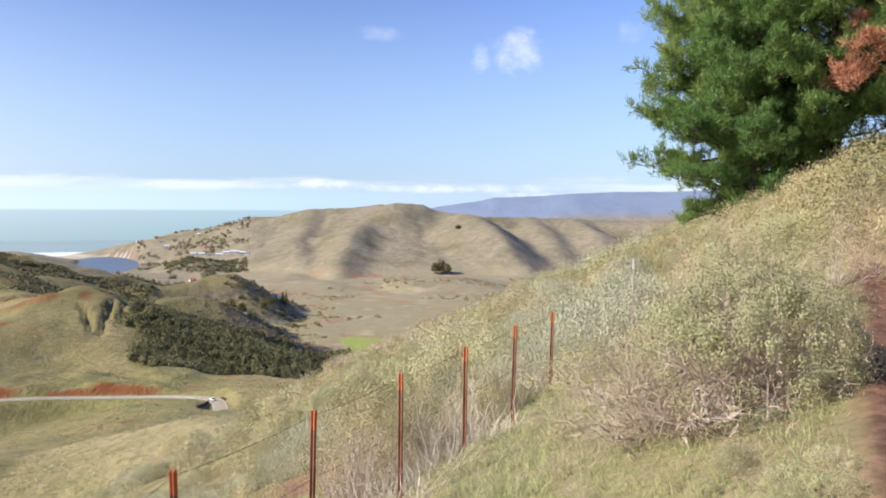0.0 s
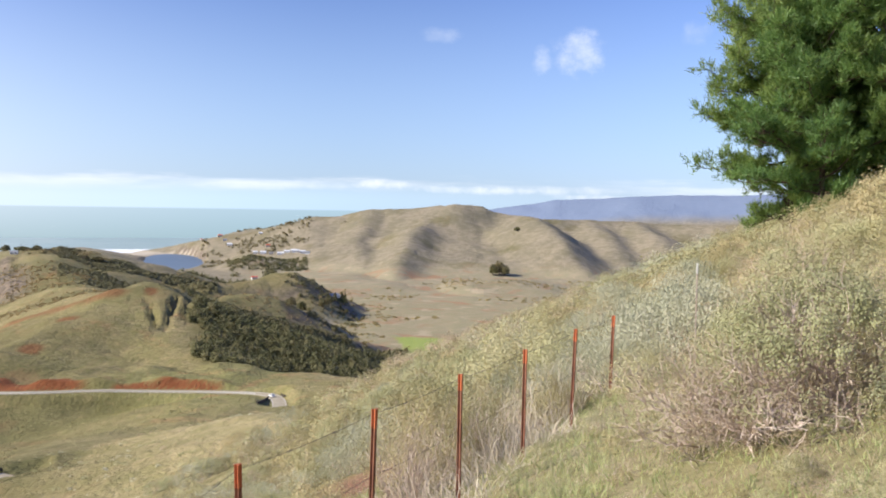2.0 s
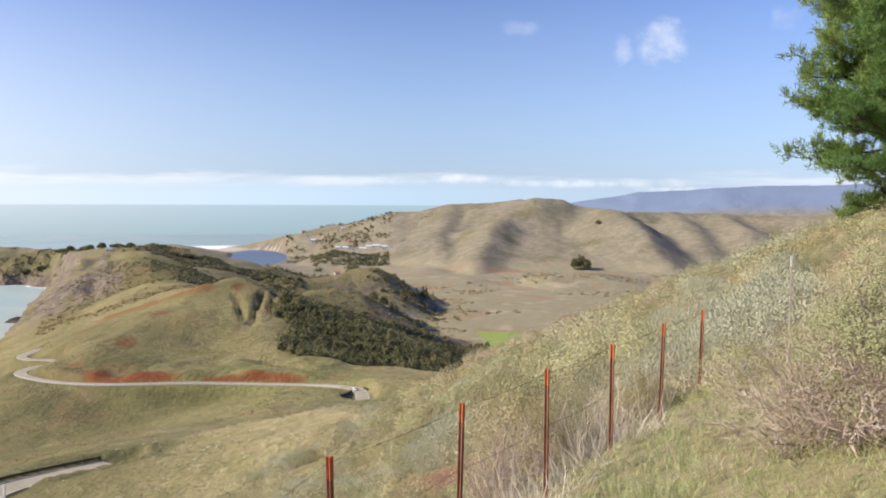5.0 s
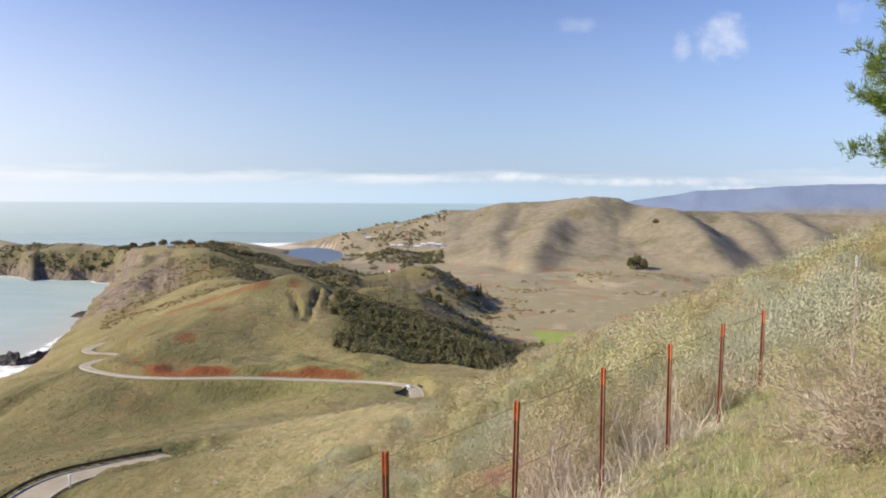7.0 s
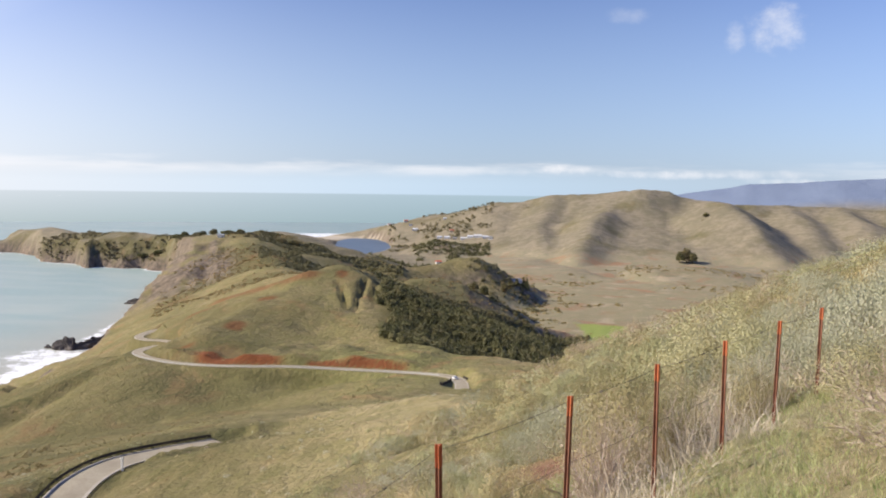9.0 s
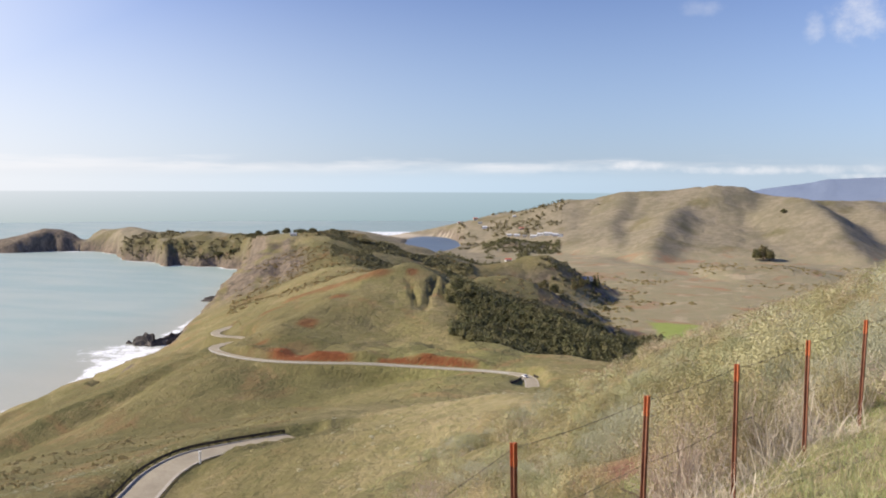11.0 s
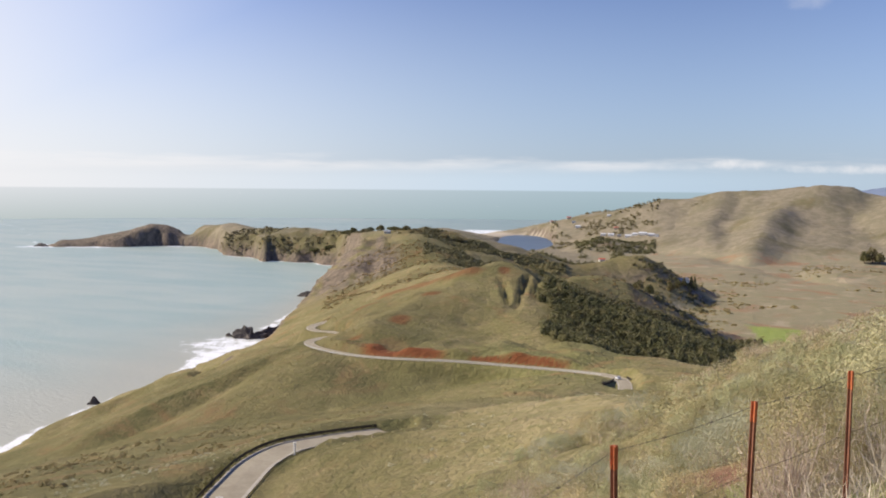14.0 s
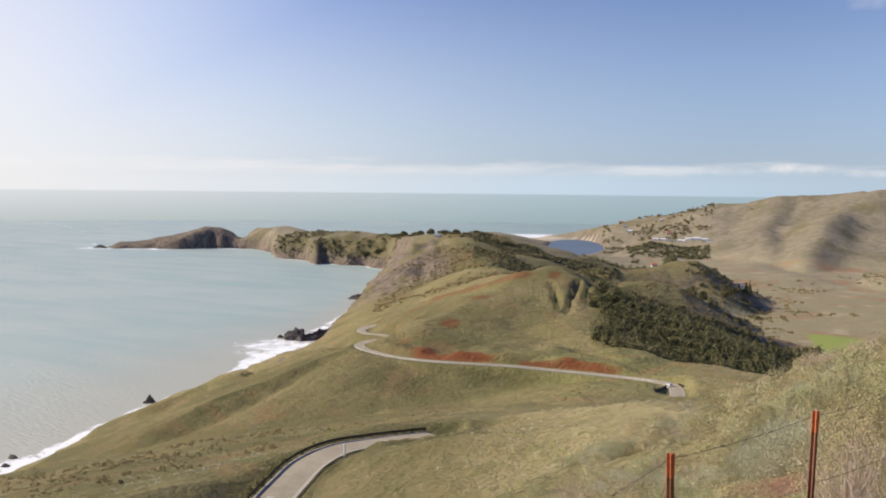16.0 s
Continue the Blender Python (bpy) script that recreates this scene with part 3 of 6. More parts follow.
def ground_material():
    mat, n = material("hillside_grass")
    at = place(n)
    wide = n.noise(at, 0.006, 5.0, 0.6)
    mid = n.noise(at, 0.045, 6.0, 0.65)
    fine = n.noise(at, 0.55, 6.0, 0.7)
    grain = n.noise(at, 6.0, 5.0, 0.7)
    straw, olive, green = (0.295, 0.236, 0.124), (0.232, 0.192, 0.086), (0.185, 0.188, 0.068)
    colour = n.mix(n.ramp(mid, 0.34, 0.60), straw, olive)
    colour = n.mix(n.math("MULTIPLY", n.ramp(wide, 0.45, 0.7), 0.7), colour, green)
    clump = n.noise(at, 0.19, 5.0, 0.7, 0.5)
    tuft = n.noise(at, 0.42, 4.0, 0.75, 0.15)
    rust = n.noise(at, 0.026, 5.0, 0.7, 1.2)
    colour = n.mix(n.math("MULTIPLY", n.ramp(rust, 0.53, 0.66), 0.7), colour, (0.31, 0.175, 0.085))
    colour = n.mix(n.math("MULTIPLY", n.ramp(clump, 0.50, 0.62), 0.65), colour, (0.16, 0.152, 0.052))
    colour = n.mix(n.math("MULTIPLY", n.ramp(clump, 0.46, 0.34), 0.4), colour, (0.40, 0.29, 0.14))
    colour = n.mix(n.math("MULTIPLY", n.ramp(tuft, 0.47, 0.66), 0.55), colour, (0.14, 0.122, 0.050))
    colour = n.mix(n.math("MULTIPLY", n.ramp(tuft, 0.46, 0.34), 0.3), colour, (0.37, 0.285, 0.145))
    colour = n.mix(n.math("MULTIPLY", n.ramp(fine, 0.50, 0.68), 0.5), colour, (0.135, 0.115, 0.048))
    colour = n.mix(n.math("MULTIPLY", n.ramp(fine, 0.44, 0.24), 0.4), colour, (0.40, 0.31, 0.175))
    # far growth a browner, greyer tone: distance haze mixed into the ground colour
    colour = n.mix(attribute(n, "far_haze"), colour, n.mix(n.ramp(n.math("MULTIPLY_ADD", mid, 0.6, n.math("MULTIPLY", wide, 0.4)), 0.38, 0.60), (0.284, 0.238, 0.168), (0.198, 0.172, 0.115)))
    colour = n.mix(n.math("MULTIPLY", attribute(n, "lawn"), 0.85), colour, n.mix(n.ramp(n.noise(at, 1.3, 5.0, 0.65), 0.38, 0.62), (0.31, 0.29, 0.145), (0.42, 0.335, 0.225)))
    specks = n.noise(at, 11.0, 4.0, 0.75)
    colour = n.mix(n.math("MULTIPLY", attribute(n, "lawn"), n.math("MULTIPLY", n.ramp(specks, 0.50, 0.60), 0.75)), colour, (0.12, 0.10, 0.052))
    colour = n.mix(n.math("MULTIPLY", attribute(n, "meadow"), 0.6), colour, n.mix(n.ramp(n.math("MULTIPLY_ADD", fine, 0.6, n.math("MULTIPLY", clump, 0.4)), 0.38, 0.60), (0.42, 0.345, 0.19), (0.29, 0.25, 0.115)))
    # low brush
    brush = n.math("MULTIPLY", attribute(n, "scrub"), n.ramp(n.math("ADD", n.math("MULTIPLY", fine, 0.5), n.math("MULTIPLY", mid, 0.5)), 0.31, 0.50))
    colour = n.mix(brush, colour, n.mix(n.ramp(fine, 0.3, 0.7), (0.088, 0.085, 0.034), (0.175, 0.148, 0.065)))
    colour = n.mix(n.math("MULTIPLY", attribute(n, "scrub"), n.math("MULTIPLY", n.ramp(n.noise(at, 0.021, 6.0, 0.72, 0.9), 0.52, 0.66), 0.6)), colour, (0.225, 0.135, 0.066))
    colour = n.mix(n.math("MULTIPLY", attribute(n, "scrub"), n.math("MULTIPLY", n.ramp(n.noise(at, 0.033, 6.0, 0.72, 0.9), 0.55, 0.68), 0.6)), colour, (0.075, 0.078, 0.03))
    # valley floor: reeds and dead growth
    colour = n.mix(n.math("MULTIPLY", attribute(n, "valley"), 0.75), colour, n.mix(n.ramp(mid, 0.35, 0.65), (0.325, 0.268, 0.17), (0.288, 0.258, 0.155)))
    reeds = n.math("MULTIPLY", attribute(n, "valley"), n.ramp(n.noise(at, 0.011, 5.0, 0.62, 0.8), 0.52, 0.66))
    colour = n.mix(n.math("MULTIPLY", reeds, 0.8), colour, (0.32, 0.185, 0.105))
    pale = n.math("MULTIPLY", attribute(n, "valley"), n.ramp(n.noise(at, 0.017, 5.0, 0.65, 0.4), 0.56, 0.66))
    colour = n.mix(n.math("MULTIPLY", pale, 0.5), colour, (0.46, 0.37, 0.25))
    colour = n.mix(attribute(n, "field"), colour, n.mix(mid, (0.235, 0.29, 0.07), (0.31, 0.34, 0.10)))
    red = n.math("MULTIPLY", attribute(n, "red"), n.ramp(n.math("ADD", n.math("MULTIPLY", fine, 0.6), n.math("MULTIPLY", grain, 0.4)), 0.28, 0.46))
    colour = n.mix(red, colour, n.mix(fine, (0.12, 0.042, 0.019), (0.265, 0.098, 0.04)))
    streak = n.add("ShaderNodeMapping", Vector=at)
    streak.inputs["Scale"].default_value = (1.0, 1.0, 0.18)
    crag = n.noise(streak.outputs[0], 0.09, 8.0, 0.7, 0.6)
    stone = n.mix(n.ramp(crag, 0.35, 0.65), (0.085, 0.072, 0.06), (0.27, 0.205, 0.15))
    colour = n.mix(attribute(n, "rock"), colour, stone)
    soil = n.mix(n.ramp(grain, 0.3, 0.7), (0.10, 0.05, 0.032), (0.23, 0.125, 0.08))
    colour = n.mix(attribute(n, "soil"), colour, soil)
    # the skyline mountain's blue-grey is distance haze put into its colour
    colour = n.mix(attribute(n, "skyline_haze"), colour, n.mix(mid, (0.16, 0.205, 0.29), (0.20, 0.24, 0.32)))
    colour = n.mix(attribute(n, "sand"), colour, (0.48, 0.41, 0.31))
    height = n.math("ADD", n.math("MULTIPLY_ADD", tuft, 0.8, fine), n.math("ADD", n.math("MULTIPLY", grain, 0.12), n.math("MULTIPLY", mid, 5.0)))
    height = n.math("MULTIPLY", height, n.math("MULTIPLY_ADD", attribute(n, "lawn"), -0.9, 1.0))
    finish(n, colour, 0.95, height, 0.9, 0.8, 0.1)
    return mat


def water_material(name, deep, pale, swell):
    mat, n = material(name)
    at = place(n)
    stretch = n.add("ShaderNodeMapping", Vector=at)
    stretch.inputs["Rotation"].default_value = (0, 0, radians(28))
    stretch.inputs["Scale"].default_value = (1.0, 3.2, 1.0)
    bands = n.noise(stretch.outputs[0], 0.0042, 4.0, 0.5, 0.4)
    patch = n.noise(at, 0.0016, 4.0, 0.55)
    chop = n.noise(stretch.outputs[0], 0.09, 5.0, 0.6)
    ripple = n.noise(at, 0.6, 4.0, 0.6)
    colour = n.mix(n.ramp(n.math("ADD", n.math("MULTIPLY", bands, 0.6), n.math("MULTIPLY", patch, 0.4)), 0.38, 0.62), deep, pale)
    colour = n.mix(n.math("MULTIPLY", attribute(n, "shallow"), 0.8), colour, (0.43, 0.405, 0.32))
    colour = n.mix(n.math("MULTIPLY", attribute(n, "offshore"), 0.5), colour, (0.20, 0.285, 0.275))
    froth = n.noise(at, 0.05, 7.0, 0.68, 0.5)
    lace = n.noise(at, 0.35, 5.0, 0.7)
    edge = n.math("MULTIPLY_ADD", n.math("SUBTRACT", n.math("MULTIPLY_ADD", froth, 0.6, n.math("MULTIPLY", lace, 0.4)), 0.5), 4.2, attribute(n, "surf"))
    foam = n.ramp(edge, 0.42, 0.86)
    caps = n.noise(stretch.outputs[0], 0.013, 6.0, 0.72)
    foam = n.math("MAXIMUM", foam, n.math("MULTIPLY", n.ramp(caps, 0.70, 0.78), attribute(n, "open")))
    colour = n.mix(foam, colour, (0.86, 0.87, 0.87))
    height = n.math("ADD", n.math("MULTIPLY", chop, 1.6 * swell), n.math("MULTIPLY", ripple, 0.25 * swell))
    rough = n.math("MULTIPLY_ADD", foam, 0.4, 0.45)
    finish(n, colour, rough, height, 0.7, 1.0, 0.28)
    return mat


def speckled(name, a, b, scale=3.0, rough=0.9, bump=0.3, distance=0.02, spec=0.25, metal=0.0, c=None, random_amount=0.0):
    """A surface of two tones in patches and grain, with a fine relief; random_amount varies it from piece to piece."""
    mat, n = material(name)
    at = n.add("ShaderNodeTexCoord").outputs["Object"]
    big, small = n.noise(at, scale * 0.25, 4.0, 0.6), n.noise(at, scale * 2.5, 5.0, 0.7)
    colour = n.mix(n.ramp(n.math("MULTIPLY_ADD", big, 0.6, n.math("MULTIPLY", small, 0.4)), 0.35, 0.65), a, b)
    if c:
        colour = n.mix(n.ramp(small, 0.56, 0.68), colour, c)
    if random_amount:
        rnd = n.add("ShaderNodeObjectInfo").outputs["Random"]
        tone = n.add("ShaderNodeHueSaturation", Color=colour, Value=n.math("MULTIPLY_ADD", rnd, 2 * random_amount, 1 - random_amount))
        colour = tone.outputs[0]
    finish(n, colour, rough, small, bump, distance, spec, metal)
    return mat


def leafy(name, tones, rough=0.6, through_leaf=0.25, spread=0.3, single=0.38):
    """Foliage whose leaves differ one from another, and plant from plant."""
    mat, n = material(name)
    island = n.add("ShaderNodeNewGeometry").outputs["Random Per Island"]
    at = n.add("ShaderNodeTexCoord").outputs["Object"]
    drift = n.noise(at, 1.6, 3.0, 0.6)
    rnd = n.add("ShaderNodeObjectInfo").outputs["Random"]
    broad = n.noise(at, 0.11, 4.0, 0.7)
    pick = n.math("ADD", n.math("MULTIPLY_ADD", island, single, 0.19 - single / 2), n.math("ADD", n.math("MULTIPLY", drift, 0.27), n.math("MULTIPLY_ADD", broad, 0.9, -0.275)))
    colour = n.mix(n.ramp(pick, 0.25, 0.5, False), tones[0], tones[1])
    colour = n.mix(n.ramp(pick, 0.5, 0.8, False), colour, tones[2])
    tone = n.add("ShaderNodeHueSaturation", Color=colour, Value=n.math("MULTIPLY_ADD", rnd, 2 * spread, 1 - spread), Hue=n.math("MULTIPLY_ADD", rnd, -0.04, 0.52))
    finish(n, tone.outputs[0], rough, None, spec=0.3, through_leaf=through_leaf)
    return mat


GROUND = ground_material()
SEA = water_material("sea_water", (0.315, 0.405, 0.365), (0.405, 0.46, 0.40), 1.0)
LAGOON = water_material("lagoon_water", (0.10, 0.135, 0.175), (0.13, 0.165, 0.20), 0.15)
ASPHALT = speckled("asphalt", (0.30, 0.255, 0.185), (0.39, 0.34, 0.25), 0.8, 0.95, 0.2, spec=0.08)
PALE_EDGE = speckled("pale_gravel", (0.36, 0.31, 0.24), (0.50, 0.45, 0.37), 2.0)
PAINT = speckled("road_paint", (0.70, 0.70, 0.66), (0.80, 0.80, 0.77), 2.0, 0.7)
STEEL = speckled("weathered_steel", (0.46, 0.45, 0.42), (0.62, 0.61, 0.57), 1.5, 0.5, 0.1, metal=0.3)
TIMBER = speckled("dark_timber", (0.035, 0.03, 0.026), (0.075, 0.062, 0.05), 1.5)


# ---------------------------------------------------------------- mesh helpers
def fast_mesh(name, verts, faces, mat, shade_smooth=False):
    """A mesh from an array of places and one of equally sided faces."""
    verts, faces = np.asarray(verts, dtype=np.float32), np.asarray(faces, dtype=np.int32)
    count, sides = faces.shape
    me = bpy.data.meshes.new(name)
    me.vertices.add(len(verts))
    me.vertices.foreach_set("co", verts.ravel())
    me.loops.add(count * sides)
    me.loops.foreach_set("vertex_index", faces.ravel())
    me.polygons.add(count)
    me.polygons.foreach_set("loop_start", np.arange(count, dtype=np.int32) * sides)
    me.polygons.foreach_set("use_smooth", np.full(count, shade_smooth))
    me.update(calc_edges=True)
    if mat:
        me.materials.append(mat)
    return me


def weigh(me, name, values):
    layer = me.attributes.new(name, "FLOAT", "POINT")
    layer.data.foreach_set("value", np.asarray(values, dtype=np.float32).ravel())


def part(name, bm, mat, parent, label=""):
    """A bmesh (or a mesh) as one object under a thing."""
    if isinstance(bm, bpy.types.Mesh):
        me = bm
    else:
        me = bpy.data.meshes.new(name)
        bm.to_mesh(me)
        bm.free()
        me.materials.append(mat)
    ob = new(name, me)
    ob.parent = parent
    if label:
        ob["label"] = label
    return ob


def sweep(line, section, name, mat, closed=True, shade_smooth=False):
    """A cross-section (offset to the right, height) carried along a line."""
    line = np.asarray(line, dtype=float)
    way = np.gradient(line, axis=0)
    way[:, 2] = 0
    way /= np.linalg.norm(way, axis=1)[:, None] + 1e-9
    right = np.stack([way[:, 1], -way[:, 0], 0 * way[:, 0]], axis=1)
    k = len(section)
    verts = np.concatenate([line + right * o + np.array([0, 0, h]) for o, h in section]).reshape(k, len(line), 3).transpose(1, 0, 2).reshape(-1, 3)
    faces = []
    for i in range(len(line) - 1):
        for j in range(k if closed else k - 1):
            a, b = i * k + j, i * k + (j + 1) % k
            faces.append((a, a + k, b + k, b))
    return fast_mesh(name, verts, faces, mat, shade_smooth)


def polar_grid(rings, bearings):
    a, r = np.meshgrid(np.radians(bearings), rings)
    x, y = -np.sin(a) * r, np.cos(a) * r
    nr, na = len(rings), len(bearings)
    i, j = np.meshgrid(np.arange(nr - 1), np.arange(na), indexing="ij")
    k = (j + 1) % na
    faces = np.stack([i * na + j, (i + 1) * na + j, (i + 1) * na + k, i * na + k], axis=-1).reshape(-1, 4)[:, ::-1]
    return x, y, faces


def span(a, b, count):
    return np.exp(np.linspace(math.log(a), math.log(b), count, endpoint=False))


# ---------------------------------------------------------------- ground, sea and lagoon
FAN = np.concatenate([np.arange(-34, 64, 0.25), np.arange(64, 326, 3.0)])


def build_ground():
    rings = np.concatenate([[0.02], span(0.5, 90, 95), span(90, 400, 130), span(400, 720, 170), span(720, 1250, 70), span(1250, 4990, 190), [4990]])
    x, y, faces = polar_grid(rings, FAN)
    z, roads = ground_height(x, y)
    r, az = np.hypot(x, y), np.degrees(np.arctan2(-x, y))
    me = fast_mesh("ground", np.stack([x, y, z], -1).reshape(-1, 3), faces, GROUND, True)
    steep = np.hypot(np.gradient(z, axis=0) / np.gradient(r, axis=0), np.gradient(z, axis=1) / (np.gradient(np.unwrap(np.radians(az), axis=1), axis=1) * r + 1e-6))
    lump = fractal(x, y, 90, 5, 91)
    fine = fractal(x, y, 14, 3, 15)
    hill, q, s = hillside(x, y)
    # brush
    wood = smooth(az, 20.8, 19.5) * smooth(az, 5.0, 7.0) * smooth(r, 560, 640) * smooth(r, 1140, 1060)
    ridge = smooth(az, 36, 32) * smooth(az, 17.5, 19.5) * smooth(r, 950, 1050) * smooth(r, 2500, 2200) * smooth(lump, -0.18, 0.12)
    point = smooth(az, 30, 32) * smooth(az, 44, 40) * smooth(r, 2000, 2100) * smooth(r, 2500, 2400) * smooth(lump, -0.4, 0.1) * 0.9
    patchy = smooth(lump, 0.18, 0.5) * 0.6
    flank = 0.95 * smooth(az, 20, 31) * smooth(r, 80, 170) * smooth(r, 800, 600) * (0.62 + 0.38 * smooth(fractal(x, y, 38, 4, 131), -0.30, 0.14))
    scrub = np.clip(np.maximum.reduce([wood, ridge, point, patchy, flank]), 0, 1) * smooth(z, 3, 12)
    # bare red earth in the road's cut bank and on the worn crest
    d, side, along = roads["upper"]
    above = smooth(d, 4.0, 5.2) * smooth(d + 4 * fine + 2.5 * fractal(x, y, 4, 2, 16), 12 + 12 * lump, 10 + 12 * lump) * (r > 400) * (side < 0)
    above = above * np.maximum(smooth(az, 32.0, 31.0) * smooth(az, 25.6, 26.8), smooth(az, 24.8, 24.2) * smooth(az, 17.6, 18.4)) * (r < 560)
    worn = np.array([tuple(bearing(*c)) for c in ((29.9, 722, 0), (27.9, 708, 0), (26.0, 687, 0), (24.2, 679, 0))])
    trail = 1.3 * smooth(nearest_on(worn, x, y)[0] + 12 * lump + 8 * fine, 17, 3)
    for c_az, c_r, wide, deep in ((32.07, 556, 9, 4.5), (29.15, 583, 8, 9), (31.5, 684, 9, 8), (27.0, 640, 7, 5), (22.3, 676, 4, 9)):
        trail = np.maximum(trail, 1.4 * smooth(np.hypot((az - c_az) * c_r / 57.3 / wide, (r - c_r) / deep) + 1.1 * fine, 1.2, 0.5))
    scar = smooth(np.hypot((az - 27.2) * 30, r - 1400), 60, 20) * smooth(fine, -0.3, 0.2)
    near_soil = smooth(np.hypot((x + 2.4) * 0.75, y - 15.1) + fine, 1.7, 1.0)
    path = smooth(np.abs(q - PATH_Q + fine * 0.35), 0.95, 0.65) * smooth(s, 14.0, 10.0)
    red = np.clip(above + 0.5 * trail + 0.55 * scar, 0, 1)
    field = smooth(np.maximum(np.abs(az - 4.9 - (r - 1160) * 0.006) / 1.6, np.abs(r - 1160) / 66) + fine * 0.15, 1.12, 0.92) * (y > 0)
    rock = smooth(steep + 0.3 * lump, 0.58, 0.85) * smooth(r, 620, 800) * smooth(z, 75, 40) * np.where(r > 1900, smooth(z, 40, 14), 1.0)
    rock = np.maximum(rock, 0.8 * smooth(az, 42.4, 43.0) * smooth(r, 2600, 2700) * (y > 0))
    rock = np.maximum(rock, 0.85 * smooth(steep + 0.4 * lump, 0.16, 0.36) * smooth(az, 28.5, 30.5) * smooth(az, 36, 34) * smooth(r, 1250, 1350) * smooth(r, 2080, 1980) * (y > 0))
    cliff = 0.9 * smooth(az, 28.4, 29.6) * smooth(az, 36.5, 35) * smooth(r, 1150, 1300) * smooth(r, 2080, 1950) * smooth(z, 92, 70) * smooth(lump + 0.8 * fine + 1.5 * steep, 0.1, 0.45) * (y > 0)
    rock = np.maximum(rock, cliff)
    valley = smooth(z, 40, 12) * smooth(r, 900, 1050) * smooth(az, 18, 15) * (y > 0)
    sand = smooth(z, 7, 3.5) * smooth(z, -1.0, 0.6) * smooth(r, 3150, 3300) * smooth(az, 18, 19)
    # where the blue haze is painted: everything beyond about 4.2 km
    skyline_haze = smooth(r, 4150, 4350) * (y > 0)
    # painted haze sets in with distance from the lookout
    far_haze = 0.9 * smooth(r, 1500, 2200) * (y > 0)
    lawn = smooth(r, 42, 22) * smooth(q, -9, -3)
    meadow = smooth(r, 14, 26) * smooth(r, 330, 190) * smooth(az, 36, 16) * smooth(az, -40, -30)
    for name, value in (("meadow", meadow), ("far_haze", far_haze), ("lawn", lawn), ("scrub", scrub), ("red", red), ("field", field), ("rock", rock), ("valley", valley), ("soil", np.clip(near_soil + path, 0, 1) * (r < 60)), ("skyline_haze", skyline_haze), ("sand", sand)):
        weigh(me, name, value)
    return tagged(new("ground", me), "rolling coastal hills of olive and straw-coloured grass and scrub", "ground", kind="structure")


def build_sea():
    rings = np.concatenate([span(380, 2600, 210), span(2600, 4985, 50), [4985]])
    bearings = np.concatenate([np.arange(10, 66, 0.33), np.arange(66, 130, 3.0)])
    x, y, faces = polar_grid(rings, bearings)
    faces = faces[(faces % len(bearings)).max(axis=1) - (faces % len(bearings)).min(axis=1) < 5]
    bed = height(x, y)
    r, az = np.hypot(x, y), np.degrees(np.arctan2(-x, y))
    me = fast_mesh("sea", np.stack([x, y, 0 * x], -1).reshape(-1, 3), faces, SEA, True)
    near, far = np.interp(az, *zip(*BAY_NEAR)), np.interp(az, *zip(*BAY_FAR))
    ragged = fractal(x, y, 45, 4, 66)
    off = np.minimum(np.where(az > 31.8, r - near - ragged * 34, 999), np.where(az > 31.8, far - ragged * 44 - r, 999))
    off = np.where(r > far + 40, 999, off)
    width = (4 + 22 * smooth(az, 46, 40)) + (12 + 38 * smooth(az, 46, 40)) * np.clip(fractal(x, y, 160, 3, 19) + 0.15, 0, 1)
    surf = np.where(r < far - 150, smooth(off, width, 0), smooth(off, 46, 8))
    surf = np.maximum(surf, smooth(bed, -15, -4))
    surf = np.maximum(surf, smooth(r, 3440, 3500) * smooth(r, 3900, 3700) * smooth(az, 19.5, 20.5) * smooth(az, 27, 25.5))
    surf = np.maximum(surf, 0.9 * smooth(np.hypot((az - 40.5) * 19, (r - 1050) * 0.8), 92, 15))
    surf = np.maximum(surf, 0.95 * smooth(r - near, 125, 70) * smooth(r - near, 10, 40) * smooth(az, 33.6, 34.2) * smooth(az, 40, 38.5))
    tip = smooth(np.hypot((az - 51.0) * 45, r - 2845), 110, 20)
    weigh(me, "surf", np.maximum(surf, tip) * 1.05 - 0.20 - 0.04 * smooth(az, 43.5, 46.5) * smooth(r, 1200, 1100))
    weigh(me, "shallow", np.where(az > 31.8, smooth(r - near, 460, 10), 0.0))
    weigh(me, "open", smooth(r, 2300, 2900))
    weigh(me, "offshore", smooth(r, 2300, 2900) * smooth(az, 36, 20))
    return tagged(new("sea", me), "pale green-blue sea with soft swell and white surf along the shore", "sea", kind="structure")


def build_lagoon():
    rings, bearings = np.linspace(2450, 3440, 40), np.arange(17.5, 24.6, 0.25)
    x, y, faces = polar_grid(rings, bearings)
    faces = faces[(faces % len(bearings)).max(axis=1) - (faces % len(bearings)).min(axis=1) < 5]
    me = fast_mesh("lagoon", np.stack([x, y, 0 * x + 1.2], -1).reshape(-1, 3), faces, LAGOON, True)
    return tagged(new("lagoon", me), "dark blue still lagoon behind a narrow beach", "lagoon", kind="structure")


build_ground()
build_sea()
build_lagoon()


# ---------------------------------------------------------------- roads
def build_road(name, line, label, half=3.3):
    road = tagged(new(name, sweep(line, [(-half, -0.3), (-half, 0.0), (0, 0.06), (half, 0.0), (half, -0.3)], name, ASPHALT)), label, "road", kind="structure")
    for sign in (-1, 1):
        part("verge", sweep(line, [(sign * (half + 0.02), -0.35), (sign * (half + 0.02), 0.03), (sign * (half + 0.6), 0.02), (sign * (half + 0.6), -0.6)][::sign], "verge", PALE_EDGE), None, road, "strip of pale gravel")
    return road


